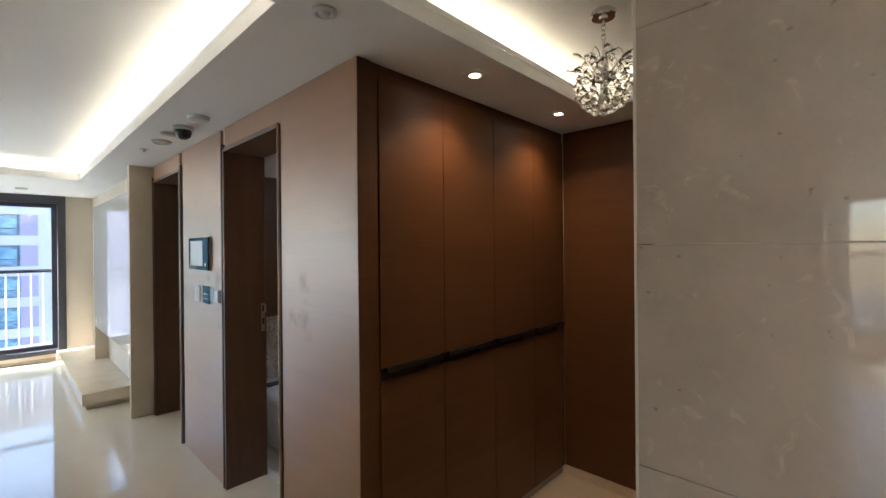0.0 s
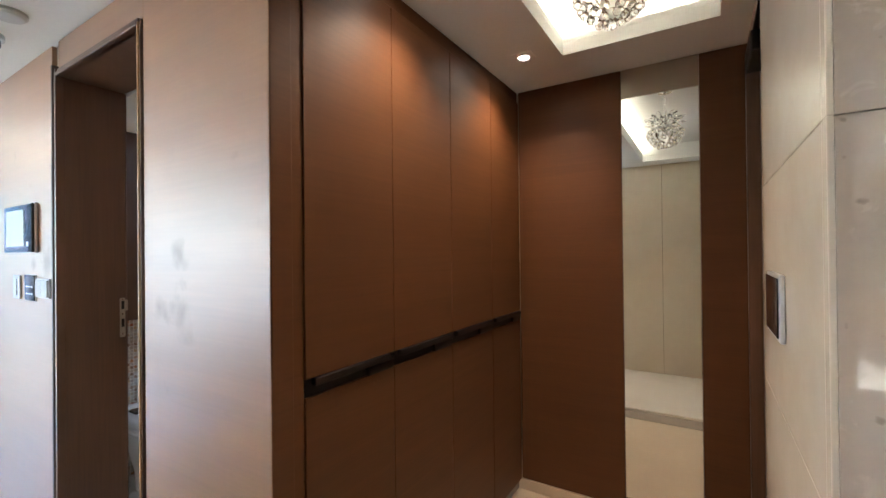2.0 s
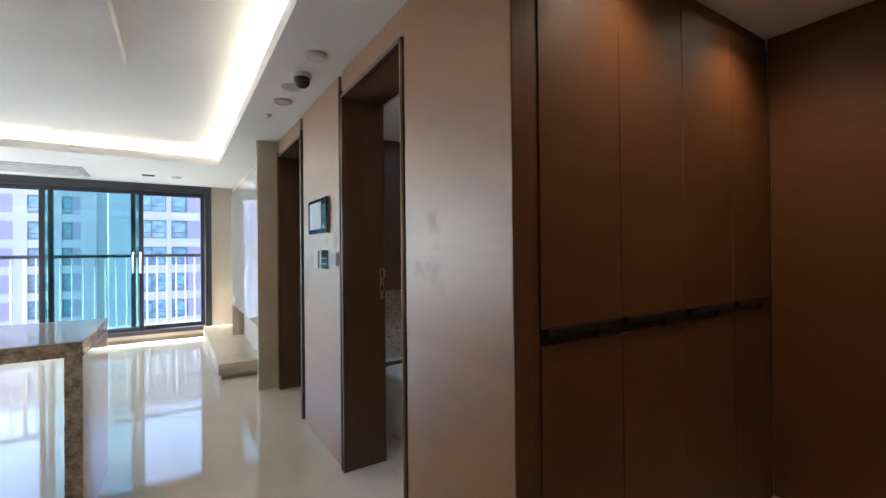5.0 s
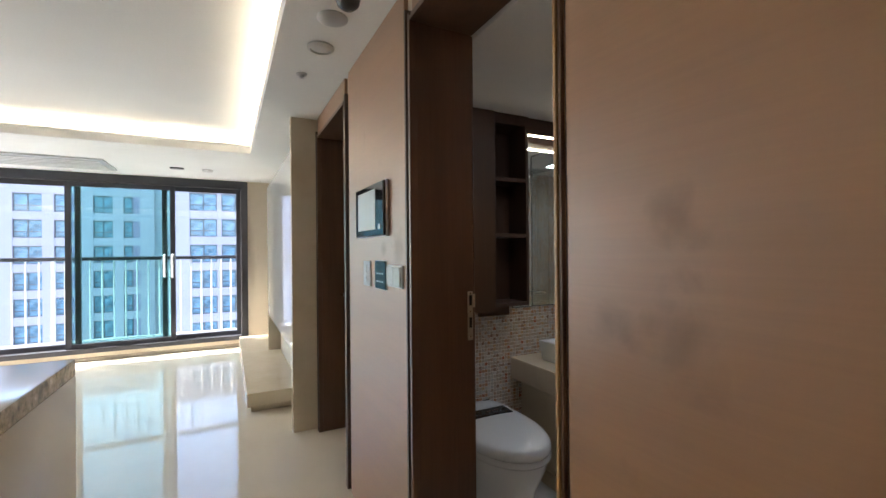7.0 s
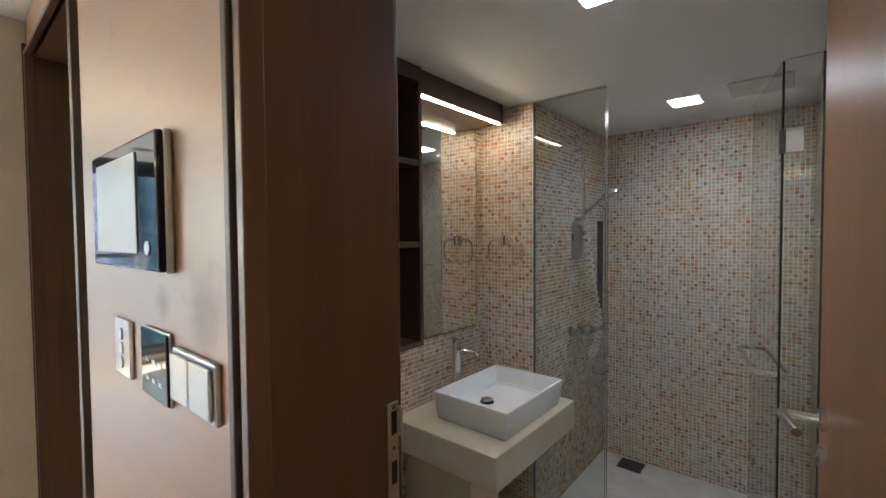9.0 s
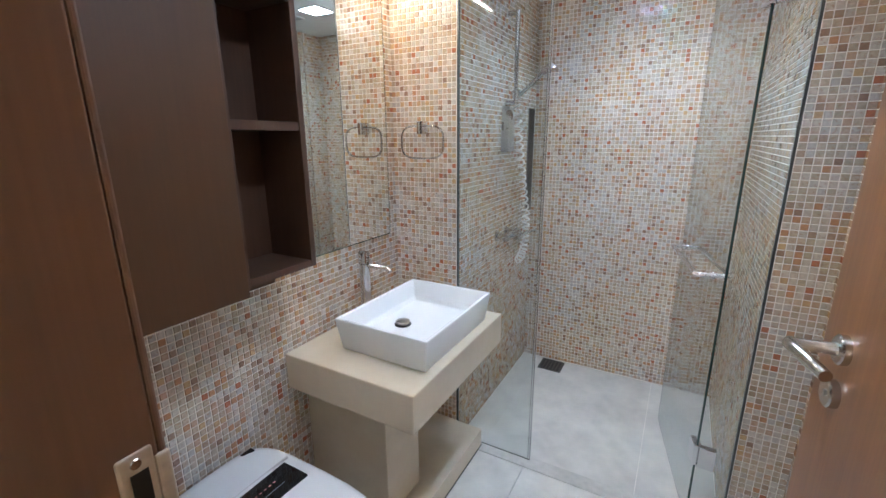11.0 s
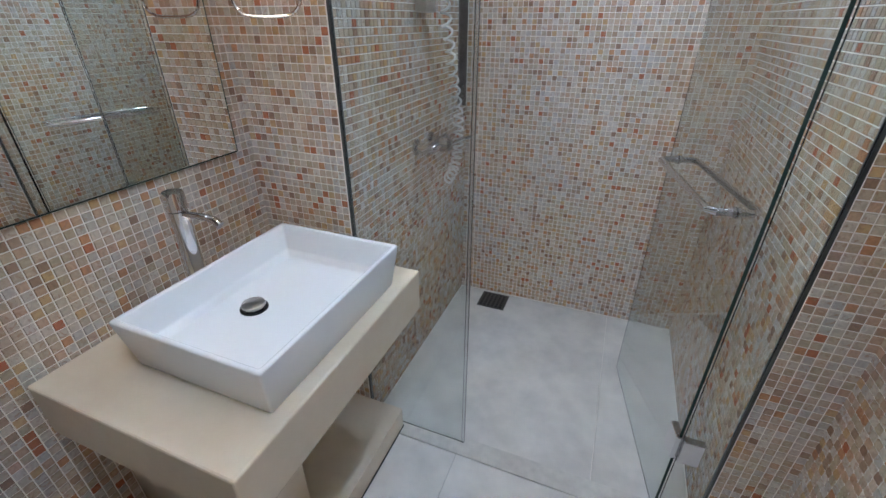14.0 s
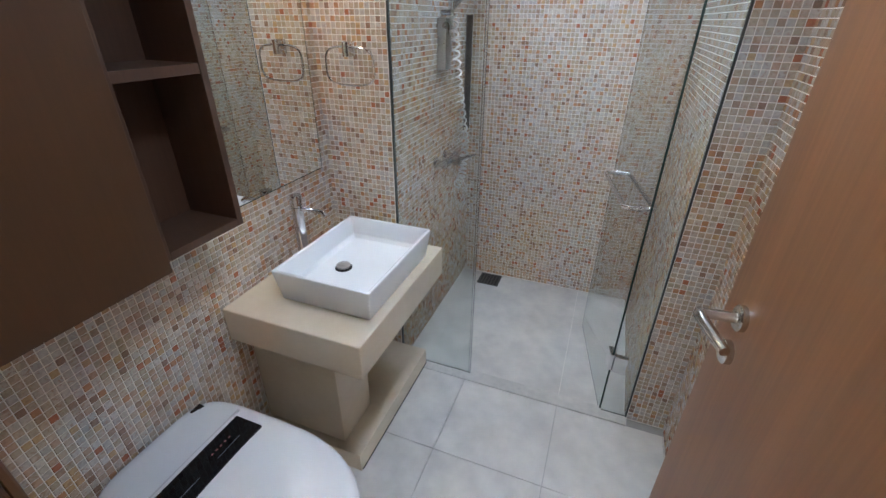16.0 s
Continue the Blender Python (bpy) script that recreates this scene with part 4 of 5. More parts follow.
# wall controls beside the bathroom door
vid = thing("video_intercom", (-3.14, 1.03, 1.54), "black glass video intercom with silver rim on panelled wall", "intercom")
part("frame", rbox(-3.35, -2.925, 1.019, 1.0445, 1.42, 1.655, 0.005), m_blackgl, vid)
part("rim", rbox(-3.352, -2.923, 1.030, 1.0435, 1.417, 1.658, 0.004), m_silver, vid)
# pale base colour imitates what the intercom screen reflects
part("screen", rbox(-3.30, -3.03, 1.0165, 1.0188, 1.45, 1.63, 0.001), plain("bright_screen", (0.66, 0.69, 0.68), 0.3), vid, "screen with its reflection put into the pale colour")
bm = bmesh.new()
lathe(bm, [(0.0, 0), (0.012, 0), (0.012, 0.002), (0.0, 0.002)], mount((0, -1, 0), (-2.975, 1.0188, 1.46)), 16)
part("button", bm, m_silver, vid)
s1 = thing("wall_switch", (-3.225, 1.04, 1.24), "narrow white wall switch with round keys", "switch")
part("plate", rbox(-3.28, -3.175, 1.036, 1.0445, 1.185, 1.305, 0.003), m_plastic, s1)
for z in (1.215, 1.245, 1.275):
    bm = bmesh.new()
    lathe(bm, [(0.0, 0), (0.013, 0), (0.012, 0.003), (0.0, 0.003)], mount((0, -1, 0), (-3.2275, 1.036, z)), 16)
    part("key", bm, m_silver, s1)
s2 = thing("thermostat", (-3.02, 1.04, 1.25), "dark glass touch thermostat on panelled wall", "thermostat")
part("plate", rbox(-3.09, -2.95, 1.034, 1.0445, 1.185, 1.31, 0.003), m_blackgl, s2)
part("rim", rbox(-3.092, -2.948, 1.038, 1.0442, 1.183, 1.312, 0.003), m_silver, s2)
for i in range(3):
    for j in range(2):
        part("key_mark", rbox(-3.06 + i * 0.035, -3.045 + i * 0.035, 1.0332, 1.0338, 1.215 + j * 0.035, 1.222 + j * 0.035, 0), m_silver, s2)
s3 = thing("wall_switch", (-2.84, 1.04, 1.25), "wide white rocker light switch with silver rim", "switch")
part("rim", rbox(-2.928, -2.758, 1.036, 1.0445, 1.205, 1.296, 0.003), m_silver, s3)
part("rocker", rbox(-2.920, -2.846, 1.029, 1.0355, 1.212, 1.289, 0.003), m_plastic, s3)
part("rocker", rbox(-2.842, -2.766, 1.029, 1.0355, 1.212, 1.289, 0.003), m_plastic, s3)

# kitchen table of stone: a slab top and a slab end
tab = thing("stone_bar_table", (-3.1, -1.0, 0), "polished stone bar table with speckled raw edges", "table")
part("top", rbox(-3.55, -2.73, -2.2, -0.15, 0.835, 0.90, 0.003), m_speckle, tab)
part("polished_top", rbox(-3.548, -2.732, -2.198, -0.152, 0.9005, 0.903, 0.001), m_gloss, tab)
part("end_slab", rbox(-3.55, -2.73, -0.215, -0.152, 0.0, 0.834, 0.003), m_speckle, tab)
part("polished_face", rbox(-3.548, -2.732, -0.1515, -0.149, 0.002, 0.833, 0.001), m_gloss, tab)
part("end_slab", rbox(-3.55, -2.73, -2.2, -2.135, 0.0, 0.834, 0.003), m_speckle, tab)

# ---- bathroom structure ----
BX0, BX1, NIB, BACK, SHX0, SHX1 = -3.56, -1.898, 2.857, 3.94, -3.225, -2.058
block("wall_bath_left", m_grout, "bathroom wall clad in shell mosaic behind basin and toilet", BX0 - 0.15, BX0, 1.30, 4.1, -0.3, BCEIL + 0.1, category="wall")
block("wall_bath_right", m_grout, "bathroom wall clad in shell mosaic beside the door", BX1, BX1 + 0.035, 1.30, 4.1, -0.3, BCEIL + 0.1, category="wall")
NY0, NY1, NZ0, NZ1, NX = 3.81, 3.925, 0.93, 1.58, SHX0 - 0.09
bm = bmesh.new()
for a in ((BX0, NX, NIB, BACK + 0.16, -0.3, BCEIL + 0.1), (NX, SHX0, NIB, NY0, -0.3, BCEIL + 0.1), (NX, SHX0, NY1, BACK + 0.16, -0.3, BCEIL + 0.1), (NX, SHX0, NY0, NY1, -0.3, NZ0), (NX, SHX0, NY0, NY1, NZ1, BCEIL + 0.1)):
    box(bm, *a)
bmesh.ops.recalc_face_normals(bm, faces=bm.faces)
structure("wall_nib_left", bm, m_grout, "short mosaic wall beside the shower glass with a tall niche", "wall")
block("wall_nib_right", m_grout, "narrow mosaic wall beside the shower door", SHX1, BX1, NIB, BACK + 0.16, -0.3, BCEIL + 0.1, category="wall")
block("wall_shower_back", m_grout, "shower end wall clad in shell mosaic", SHX0, SHX1, BACK, BACK + 0.16, -0.3, BCEIL + 0.1, category="wall")
block("wall_bath_door", m_wallp, "plain bathroom wall beside the doorway", BX0, -2.695, 1.297, 1.31, -0.3, BCEIL + 0.1, category="wall")
block("wall_bath_lintel", m_wallp, "plain bathroom wall over the doorway", -2.695, BX1, 1.297, 1.31, 2.232, BCEIL + 0.1, category="wall")
block("ceiling_bath", m_white, "flat white bathroom ceiling", BX0, BX1, 1.31, BACK, BCEIL, BCEIL + 0.06, category="ceiling")
block("floor_bath_bed", m_floorgrout, "grey grout bed of the bathroom floor", BX0, BX1, 1.30, NIB, -0.3, BFLOOR - 0.006, category="floor")
block("floor_shower_bed", m_grout, "pale grout bed of the shower floor", SHX0, SHX1, NIB, BACK, -0.3, SFLOOR - 0.006, category="floor")
block("shower_kerb", m_kerb, "flat grey stone edge in front of the shower", SHX0, SHX1, NIB - 0.046, NIB + 0.03, -0.2, BFLOOR + 0.001, 0.002, "kerb")
trim = block("trim_ceiling_hatch", m_white, "square ceiling access hatch in the bathroom", -2.385, -2.0, 2.1, 2.56, BCEIL - 0.003, BCEIL - 0.0002, 0.001, "hatch")
th = thing("extractor_vent", (-2.28, 3.35, BCEIL), "white ceiling extractor vent", "vent")
part("frame", rbox(-2.40, -2.15, 3.235, 3.47, BCEIL - 0.012, BCEIL - 0.0005, 0.004), m_plastic, th)
part("slot", rbox(-2.39, -2.16, 3.220, 3.234, BCEIL - 0.010, BCEIL - 0.002, 0.001), m_silver, th)


BEAM_W = 0.215


def square_lamp(x, y):
    th = thing("ceiling_lamp", (x, y, BCEIL), "small square white bathroom ceiling lamp, lit", "lamp", "bathroom lamps")
    part("frame", rbox(x - 0.08, x + 0.08, y - 0.08, y + 0.08, BCEIL - 0.010, BCEIL - 0.0005, 0.003), m_plastic, th)
    part("diffuser", rbox(x - 0.068, x + 0.068, y - 0.068, y + 0.068, BCEIL - 0.014, BCEIL - 0.0105, 0.001), m_lamp, th)
    beam = new("ceiling_lamp_beam", bpy.data.lights.new("ceiling_lamp_beam", 'AREA'))
    beam.data.shape, beam.data.size, beam.data.energy, beam.data.spread = 'SQUARE', 0.13, BEAM_W, radians(130)
    beam.data.color = (0.74, 0.87, 1.0)
    beam.matrix_world = pose(x, y, BCEIL - 0.016)


square_lamp(-2.572, 2.035)
square_lamp(-2.60, 3.37)

# bathroom door, swung into the room
HINGE, FREE = Vector((-2.007, 1.30, 0)), Vector((-2.083, 2.152, 0))
along = (FREE - HINGE).normalized()
turn = math.degrees(math.atan2(along.y, along.x))
bd = thing("bathroom_door", HINGE, "open brown wooden bathroom door with lever handle", "door")
WID = (FREE - HINGE).length
D = Matrix.Translation(HINGE) @ Matrix.Rotation(math.radians(turn), 4, 'Z')


def on_door(bm):
    bmesh.ops.transform(bm, matrix=D, verts=bm.verts)
    return bm


part("leaf", on_door(rbox(0.004, WID, -0.04, 0.0, 0.008, 2.19, 0.002)), m_door, bd)
part("hinge_edge", on_door(rbox(0.0, 0.0038, -0.0395, -0.0005, 0.008, 2.19, 0.0)), m_edge, bd, "paler raw wood edge")
for z in (0.25, 0.95, 1.635):
    hg = part("hinge", on_door(rbox(-0.003, -0.0002, -0.0385, -0.004, z, z + 0.12, 0.001)), m_hingep, bd, "pale metal hinge leaf")
    for yy, zz in ((-0.026, 0.016), (-0.014, 0.037), (-0.012, 0.060), (-0.014, 0.083), (-0.026, 0.104)):
        bm = bmesh.new()
        lathe(bm, [(0.0, 0), (0.0055, 0), (0.005, 0.001), (0.002, 0.0012), (0.0018, 0.0004), (0.0, 0.0004)], mount((-1, 0, 0), (-0.003, yy, z + zz)), 14)
        part("screw", on_door(bm), m_nickel, hg)
for side, y in ((1, 0.0), (-1, -0.04)):
    bm = bmesh.new()
    lathe(bm, [(0.0, 0), (0.026, 0), (0.026, 0.010), (0.023, 0.0125), (0.0115, 0.013), (0.0105, 0.016), (0.0105, 0.076), (0.0, 0.076)], mount((0, side, 0), (WID - 0.088, y, 1.055)), 28)
    tube(bm, [(WID - 0.082, y + side * 0.074, 1.056), (WID - 0.092, y + side * 0.077, 1.056), (WID - 0.12, y + side * 0.075, 1.056), (WID - 0.17, y + side * 0.066, 1.055), (WID - 0.20, y + side * 0.060, 1.054)], [0.009, 0.0115, 0.011, 0.0105, 0.0095], 14)
    lv = part("lever", on_door(bm), m_nickel, bd, "satin nickel lever handle", True)
    bm = bmesh.new()
    lathe(bm, [(0.0, 0), (0.025, 0), (0.025, 0.012), (0.022, 0.0145), (0.0, 0.0145)], mount((0, side, 0), (WID - 0.088, y, 0.972)), 28)
    part("lock_rose", on_door(bm), m_nickel, bd, "", True)
    bm = bmesh.new()
    lathe(bm, [(0.0, 0.014), (0.006, 0.014), (0.006, 0.017), (0.0, 0.0175)], mount((0, side, 0), (WID - 0.088, y, 0.972)), 16)
    part("release_button", on_door(bm), m_nickel, bd, "", True)

# ---- bathroom things ----
LEGTOP = 0.495
van = thing("stone_vanity", (-3.25, 2.48, BFLOOR), "thick cream stone vanity shelf on a stone leg", "vanity")
part("top_slab", rbox(BX0 + 0.005, -2.99, 2.12, 2.849, LEGTOP + 0.001, 0.637, 0.005), m_cream, van)
part("leg", rbox(BX0 + 0.006, -3.17, 2.205, 2.418, 0.0, LEGTOP, 0.004), m_cream, van)
part("base_shelf", rbox(BX0 + 0.006, -3.08, 2.17, 2.849, BFLOOR, -0.001, 0.002), m_cream, van)
part("seal_line", rbox(-3.079, -3.076, 2.18, 2.849, BFLOOR, BFLOOR + 0.006, 0), m_black, van)


def basin():
    x0, x1, y0, y1, z0, z1 = -3.41, -3.01, 2.236, 2.764, 0.6375, 0.763
    th = thing("wash_basin", ((x0 + x1) / 2, (y0 + y1) / 2, z0), "rectangular white ceramic vessel basin", "basin")
    bm = bmesh.new()
    t = 0.014

    def loop(dx, z):
        return [bm.verts.new(v) for v in ((x0 + dx, y0 + dx, z), (x1 - dx, y0 + dx, z), (x1 - dx, y1 - dx, z), (x0 + dx, y1 - dx, z))]
    loops = [loop(0.018, z0), loop(0.0, z1), loop(t, z1), loop(t + 0.012, z0 + 0.05), loop(t + 0.03, z0 + 0.036)]
    bm.faces.new(loops[0][::-1])
    for a, b in zip(loops, loops[1:]):
        for i in range(4):
            bm.faces.new((a[i], a[(i + 1) % 4], b[(i + 1) % 4], b[i]))
    bm.faces.new(loops[-1])
    bmesh.ops.recalc_face_normals(bm, faces=bm.faces)
    soften(bm, 0.005, 3)
    part("bowl", bm, m_ceramic, th, "", True)
    bm = bmesh.new()
    lathe(bm, [(0.034, 0), (0.034, 0.003), (0.028, 0.004), (0.024, 0.0), (0.0, 0.0)], pose(-3.27, 2.475, z0 + 0.0365), 28)
    part("waste_ring", bm, m_black, th, "", True)
    bm = bmesh.new()
    lathe(bm, [(0.024, 0.004), (0.029, 0.010), (0.028, 0.015), (0.018, 0.019), (0.0, 0.020)], pose(-3.27, 2.475, z0 + 0.0365), 28)
    part("pop_up_stopper", bm, m_steel, th, "round chrome stopper", True)


basin()
fa = thing("basin_tap", (-3.475, 2.50, 0.637), "tall chrome basin tap with curved spout", "tap")
bm = bmesh.new()
lathe(bm, [(0.0, 0), (0.026, 0), (0.027, 0.006), (0.024, 0.010), (0.0225, 0.258), (0.0, 0.258)], pose(-3.475, 2.50, 0.637), 24)
part("body", bm, m_chrome, fa, "", True)
bm = bmesh.new()
lathe(bm, [(0.0, 0.0), (0.025, 0.0), (0.025, 0.042), (0.023, 0.046), (0.0, 0.046)], pose(-3.475, 2.50, 0.8985), 24)
part("lever", bm, m_chrome, fa, "", True)
bm = bmesh.new()
tube(bm, [(-3.46, 2.50, 0.888), (-3.42, 2.50, 0.891), (-3.38, 2.50, 0.892), (-3.356, 2.50, 0.889), (-3.342, 2.50, 0.878)], [0.0085, 0.0085, 0.0085, 0.0095, 0.0105], 14)
part("spout", bm, m_chrome, fa, "", True)

bmir = thing("bathroom_mirror", (-3.55, 2.45, 0.96), "frameless wall mirror above the basin", "mirror")
part("mirror_glass", rbox(-3.553, -3.546, 2.138, 2.782, 0.965, 2.085, 0.001), m_mirror, bmir)
part("edge", rbox(-3.555, -3.547, 2.1345, 2.1375, 0.962, 2.085, 0), m_glassedge, bmir)
part("edge", rbox(-3.555, -3.547, 2.7825, 2.7855, 0.962, 2.085, 0), m_glassedge, bmir)
part("edge", rbox(-3.555, -3.547, 2.138, 2.782, 0.9615, 0.9645, 0), m_glassedge, bmir)
ledl = thing("mirror_lamp", (-3.45, 2.5, 2.1), "slim lit light bar under a narrow mirror canopy", "lamp")
part("canopy", rbox(BX0 + 0.005, -3.375, 2.136, 2.80, 2.088, BCEIL - 0.001, 0.002), m_shelf, ledl)
part("tube", rbox(-3.396, -3.384, 2.15, 2.78, 2.080, 2.087, 0.001), m_bar, ledl, "glowing light tube")


def wall_cabinet():
    th = thing("wall_cabinet", (-3.45, 1.72, 1.0), "brown wood wall cabinet with open shelves and a door", "cabinet")
    f, b, y0, ys, y1, z0, z1 = -3.36, BX0 + 0.005, 1.312, 1.865, 2.128, 1.005, BCEIL - 0.001
    part("side", rbox(b, f, y1 - 0.02, y1, z0, z1, 0.0015), m_shelf, th)
    part("hanging_rail", rbox(b, b + 0.022, ys, y1 - 0.03, 0.925, z0 - 0.001, 0.0015), m_cabdoor, th, "brown rail under the shelves")
    part("divider", rbox(b, f, ys, ys + 0.018, z0, z1, 0.0015), m_shelf, th)
    part("back", rbox(b, b + 0.01, ys + 0.018, y1 - 0.02, z0 + 0.02, z1, 0), m_shelf, th)
    part("bottom", rbox(b, f, ys + 0.018, y1 - 0.02, z0, z0 + 0.022, 0.0015), m_shelf, th)
    part("top", rbox(b, f, ys + 0.018, y1 - 0.02, 2.125, z1, 0.0015), m_shelf, th)
    for z in (1.428, 1.772):
        part("shelf", rbox(b + 0.011, f - 0.003, ys + 0.0185, y1 - 0.0205, z, z + 0.025, 0.0015), m_shelf, th, "thin wooden shelf")
    part("closed_box", rbox(b, f - 0.004, y0, ys - 0.002, z0, z1, 0.0), m_shelf, th)
    part("cabinet_door", rbox(f - 0.0035, f + 0.018, y0 + 0.002, ys - 0.001, 0.985, z1 - 0.003, 0.0015), m_cabdoor, th, "flat walnut door")


wall_cabinet()


def toilet():
    th = thing("toilet", (-3.2, 1.735, BFLOOR), "white toilet with electronic bidet seat and black panel", "toilet")
    cy, back, front = 1.742, BX0 + 0.02, -2.815

    def outline(grow, xf, xb, n=40):
        pts = []
        for i in range(n):
            a = 2 * math.pi * i / n
            c, s = math.cos(a), math.sin(a)
            if c >= 0:
                px = (xf - (xb + 0.34)) * (abs(c) ** 0.85) + xb + 0.34
                py = 0.222 * grow * math.copysign(abs(s) ** 0.95, s)
            else:
                px = xb + 0.34 - 0.34 * (abs(c) ** 0.35)
                py = 0.222 * grow * math.copysign(abs(s) ** 0.42, s) * (1 - 0.0 * abs(c))
            pts.append((px, cy + py))
        return pts

    mid = (back + front) / 2 + 0.03

    def loft(levels):
        bm = bmesh.new()
        base = outline(1.0, front, back)
        rings = [[bm.verts.new((mid + (p[0] - mid) * g, cy + (p[1] - cy) * g, z)) for p in base] for g, z in levels]
        for a, b in zip(rings, rings[1:]):
            for i in range(len(a)):
                bm.faces.new((a[i], a[(i + 1) % len(a)], b[(i + 1) % len(a)], b[i]))
        bm.faces.new(rings[0][::-1])
        bm.faces.new(rings[-1])
        bmesh.ops.recalc_face_normals(bm, faces=bm.faces)
        return bm
    part("bowl", loft([(0.62, BFLOOR), (0.64, 0.02), (0.74, 0.14), (0.90, 0.25), (0.95, 0.304)]), m_ceramic, th, "", True)
    part("seat", loft([(0.965, 0.306), (1.0, 0.318), (1.0, 0.334), (0.985, 0.344)]), m_plastic, th, "", True)
    lid = part("lid", loft([(0.98, 0.346), (1.0, 0.356), (1.0, 0.370), (0.985, 0.387), (0.95, 0.398), (0.88, 0.406), (0.72, 0.412), (0.5, 0.416), (0.2, 0.418)]), m_plastic, th, "smooth white lid", True)
    part("control_panel", rbox(-3.340, -3.236, 1.572, 1.905, 0.402, 0.4195, 0.004), m_blackgl, lid, "glossy black control panel")
    part("lid_joint", rbox(-3.358, -3.352, 1.545, 1.93, 0.392, 0.4155, 0.001), m_silver, lid)
    for i in range(5):
        part("indicator", rbox(-3.300, -3.296, 1.765 + i * 0.016, 1.772 + i * 0.016, 0.4197, 0.4201, 0), m_red, lid)
    for a, b in ((1.62, 1.70), (1.765, 1.85)):
        part("mark_line", rbox(-3.274, -3.2725, a, b, 0.4197, 0.4200, 0), m_dim, lid)
    part("sensor", rbox(-3.505, -3.480, 1.865, 1.905, 0.392, 0.4045, 0.002), m_blackgl, lid, "small black sensor window")


toilet()

ring = thing("towel_ring", (-3.37, 2.85, 1.46), "chrome towel ring on mosaic wall", "towel ring")
part("mount", rbox(-3.395, -3.365, 2.80, 2.852, 1.42, 1.475, 0.004), m_chrome, ring, "", True)
bm = bmesh.new()
pts = []
for i in range(48):
    a = 2 * math.pi * i / 48
    c, s = math.cos(a), math.sin(a)
    pts.append((-3.38 + 0.108 * math.copysign(abs(c) ** 0.55, c), 2.822, 1.385 + 0.07 * math.copysign(abs(s) ** 0.55, s)))
tube(bm, pts, 0.0045, 8, True)
part("ring", bm, m_chrome, ring, "", True)

# shower glass
def pane(name, th, x0, x1, y0, y1, z0, z1):
    p = part(name, rbox(x0, x1, y0, y1, z0, z1, 0), m_glass, th)
    p.visible_shadow = False
    return p


fg = thing("shower_screen", (-3.03, NIB, BFLOOR), "fixed clear glass shower screen", "shower screen")
pane("glass_panel", fg, -3.218, -2.842, NIB + 0.004, NIB + 0.013, BFLOOR + 0.003, BCEIL - 0.012)
part("wall_channel", rbox(-3.226, -3.218, NIB + 0.001, NIB + 0.018, BFLOOR + 0.003, BCEIL - 0.003, 0), m_channel, fg)
part("head_channel", rbox(-3.218, -2.842, NIB + 0.002, NIB + 0.016, BCEIL - 0.012, BCEIL - 0.002, 0), m_steel, fg)
e = part("edge_seal", rbox(-2.842, -2.833, NIB + 0.003, NIB + 0.014, BFLOOR + 0.003, BCEIL - 0.012, 0), glass("clear_seal", (0.86, 0.88, 0.86), 0.25), fg, "clear plastic edge seal")
e.visible_shadow = False
fs = thing("shower_side_panel", (-2.11, NIB, BFLOOR), "narrow fixed glass panel beside the shower door", "shower screen")
pane("glass_panel", fs, -2.172, -2.066, NIB + 0.004, NIB + 0.013, BFLOOR + 0.003, 2.13)
part("wall_channel", rbox(-2.066, -2.0585, NIB + 0.001, NIB + 0.018, BFLOOR + 0.003, 2.13, 0), m_channel, fs)
GH, GF = Vector((-2.178, NIB + 0.012, 0)), Vector((-2.312, 3.515, 0))
gv = (GF - GH).normalized()
G = Matrix.Translation(GH) @ Matrix.Rotation(math.atan2(gv.y, gv.x), 4, 'Z')
gd = thing("shower_door", (GH.x, GH.y, SFLOOR), "clear glass shower door standing open inwards", "shower door")


def on_glass(bm):
    bmesh.ops.transform(bm, matrix=G, verts=bm.verts)
    return bm


GW = (GF - GH).length
p = part("glass_panel", on_glass(rbox(0.004, GW, -0.004, 0.004, -0.105, 2.13, 0)), m_glass, gd)
p.visible_shadow = False
part("hinge_seal", on_glass(rbox(0.0022, 0.0038, -0.004, 0.004, -0.105, 2.13, 0)), m_glassedge, gd, "dark green glass edge")
for z in (0.16, 1.78):
    hg = part("hinge", on_glass(rbox(-0.008, 0.055, -0.014, 0.014, z, z + 0.09, 0.003)), m_chrome, gd, "chrome glass hinge")
    part("hinge_clamp", rbox(-2.172, -2.115, NIB - 0.006, NIB + 0.022, z, z + 0.09, 0.003), m_chrome, hg)
bm = bmesh.new()
for s in (-1, 1):
    tube(bm, [(0.13, 0, 0.895), (0.13, s * 0.045, 0.895), (0.145, s * 0.06, 0.895), (0.57, s * 0.06, 0.895), (0.585, s * 0.045, 0.895), (0.585, 0, 0.895)], 0.0098, 12)
for u in (0.13, 0.585):
    for s in (-1, 1):
        lathe(bm, [(0.0, 0), (0.014, 0), (0.014, 0.008), (0.0, 0.008)], mount((0, s, 0), (u, s * 0.004, 0.895)), 16)
part("towel_bar_handle", on_glass(bm), m_chrome, gd, "chrome double towel bar handle", True)

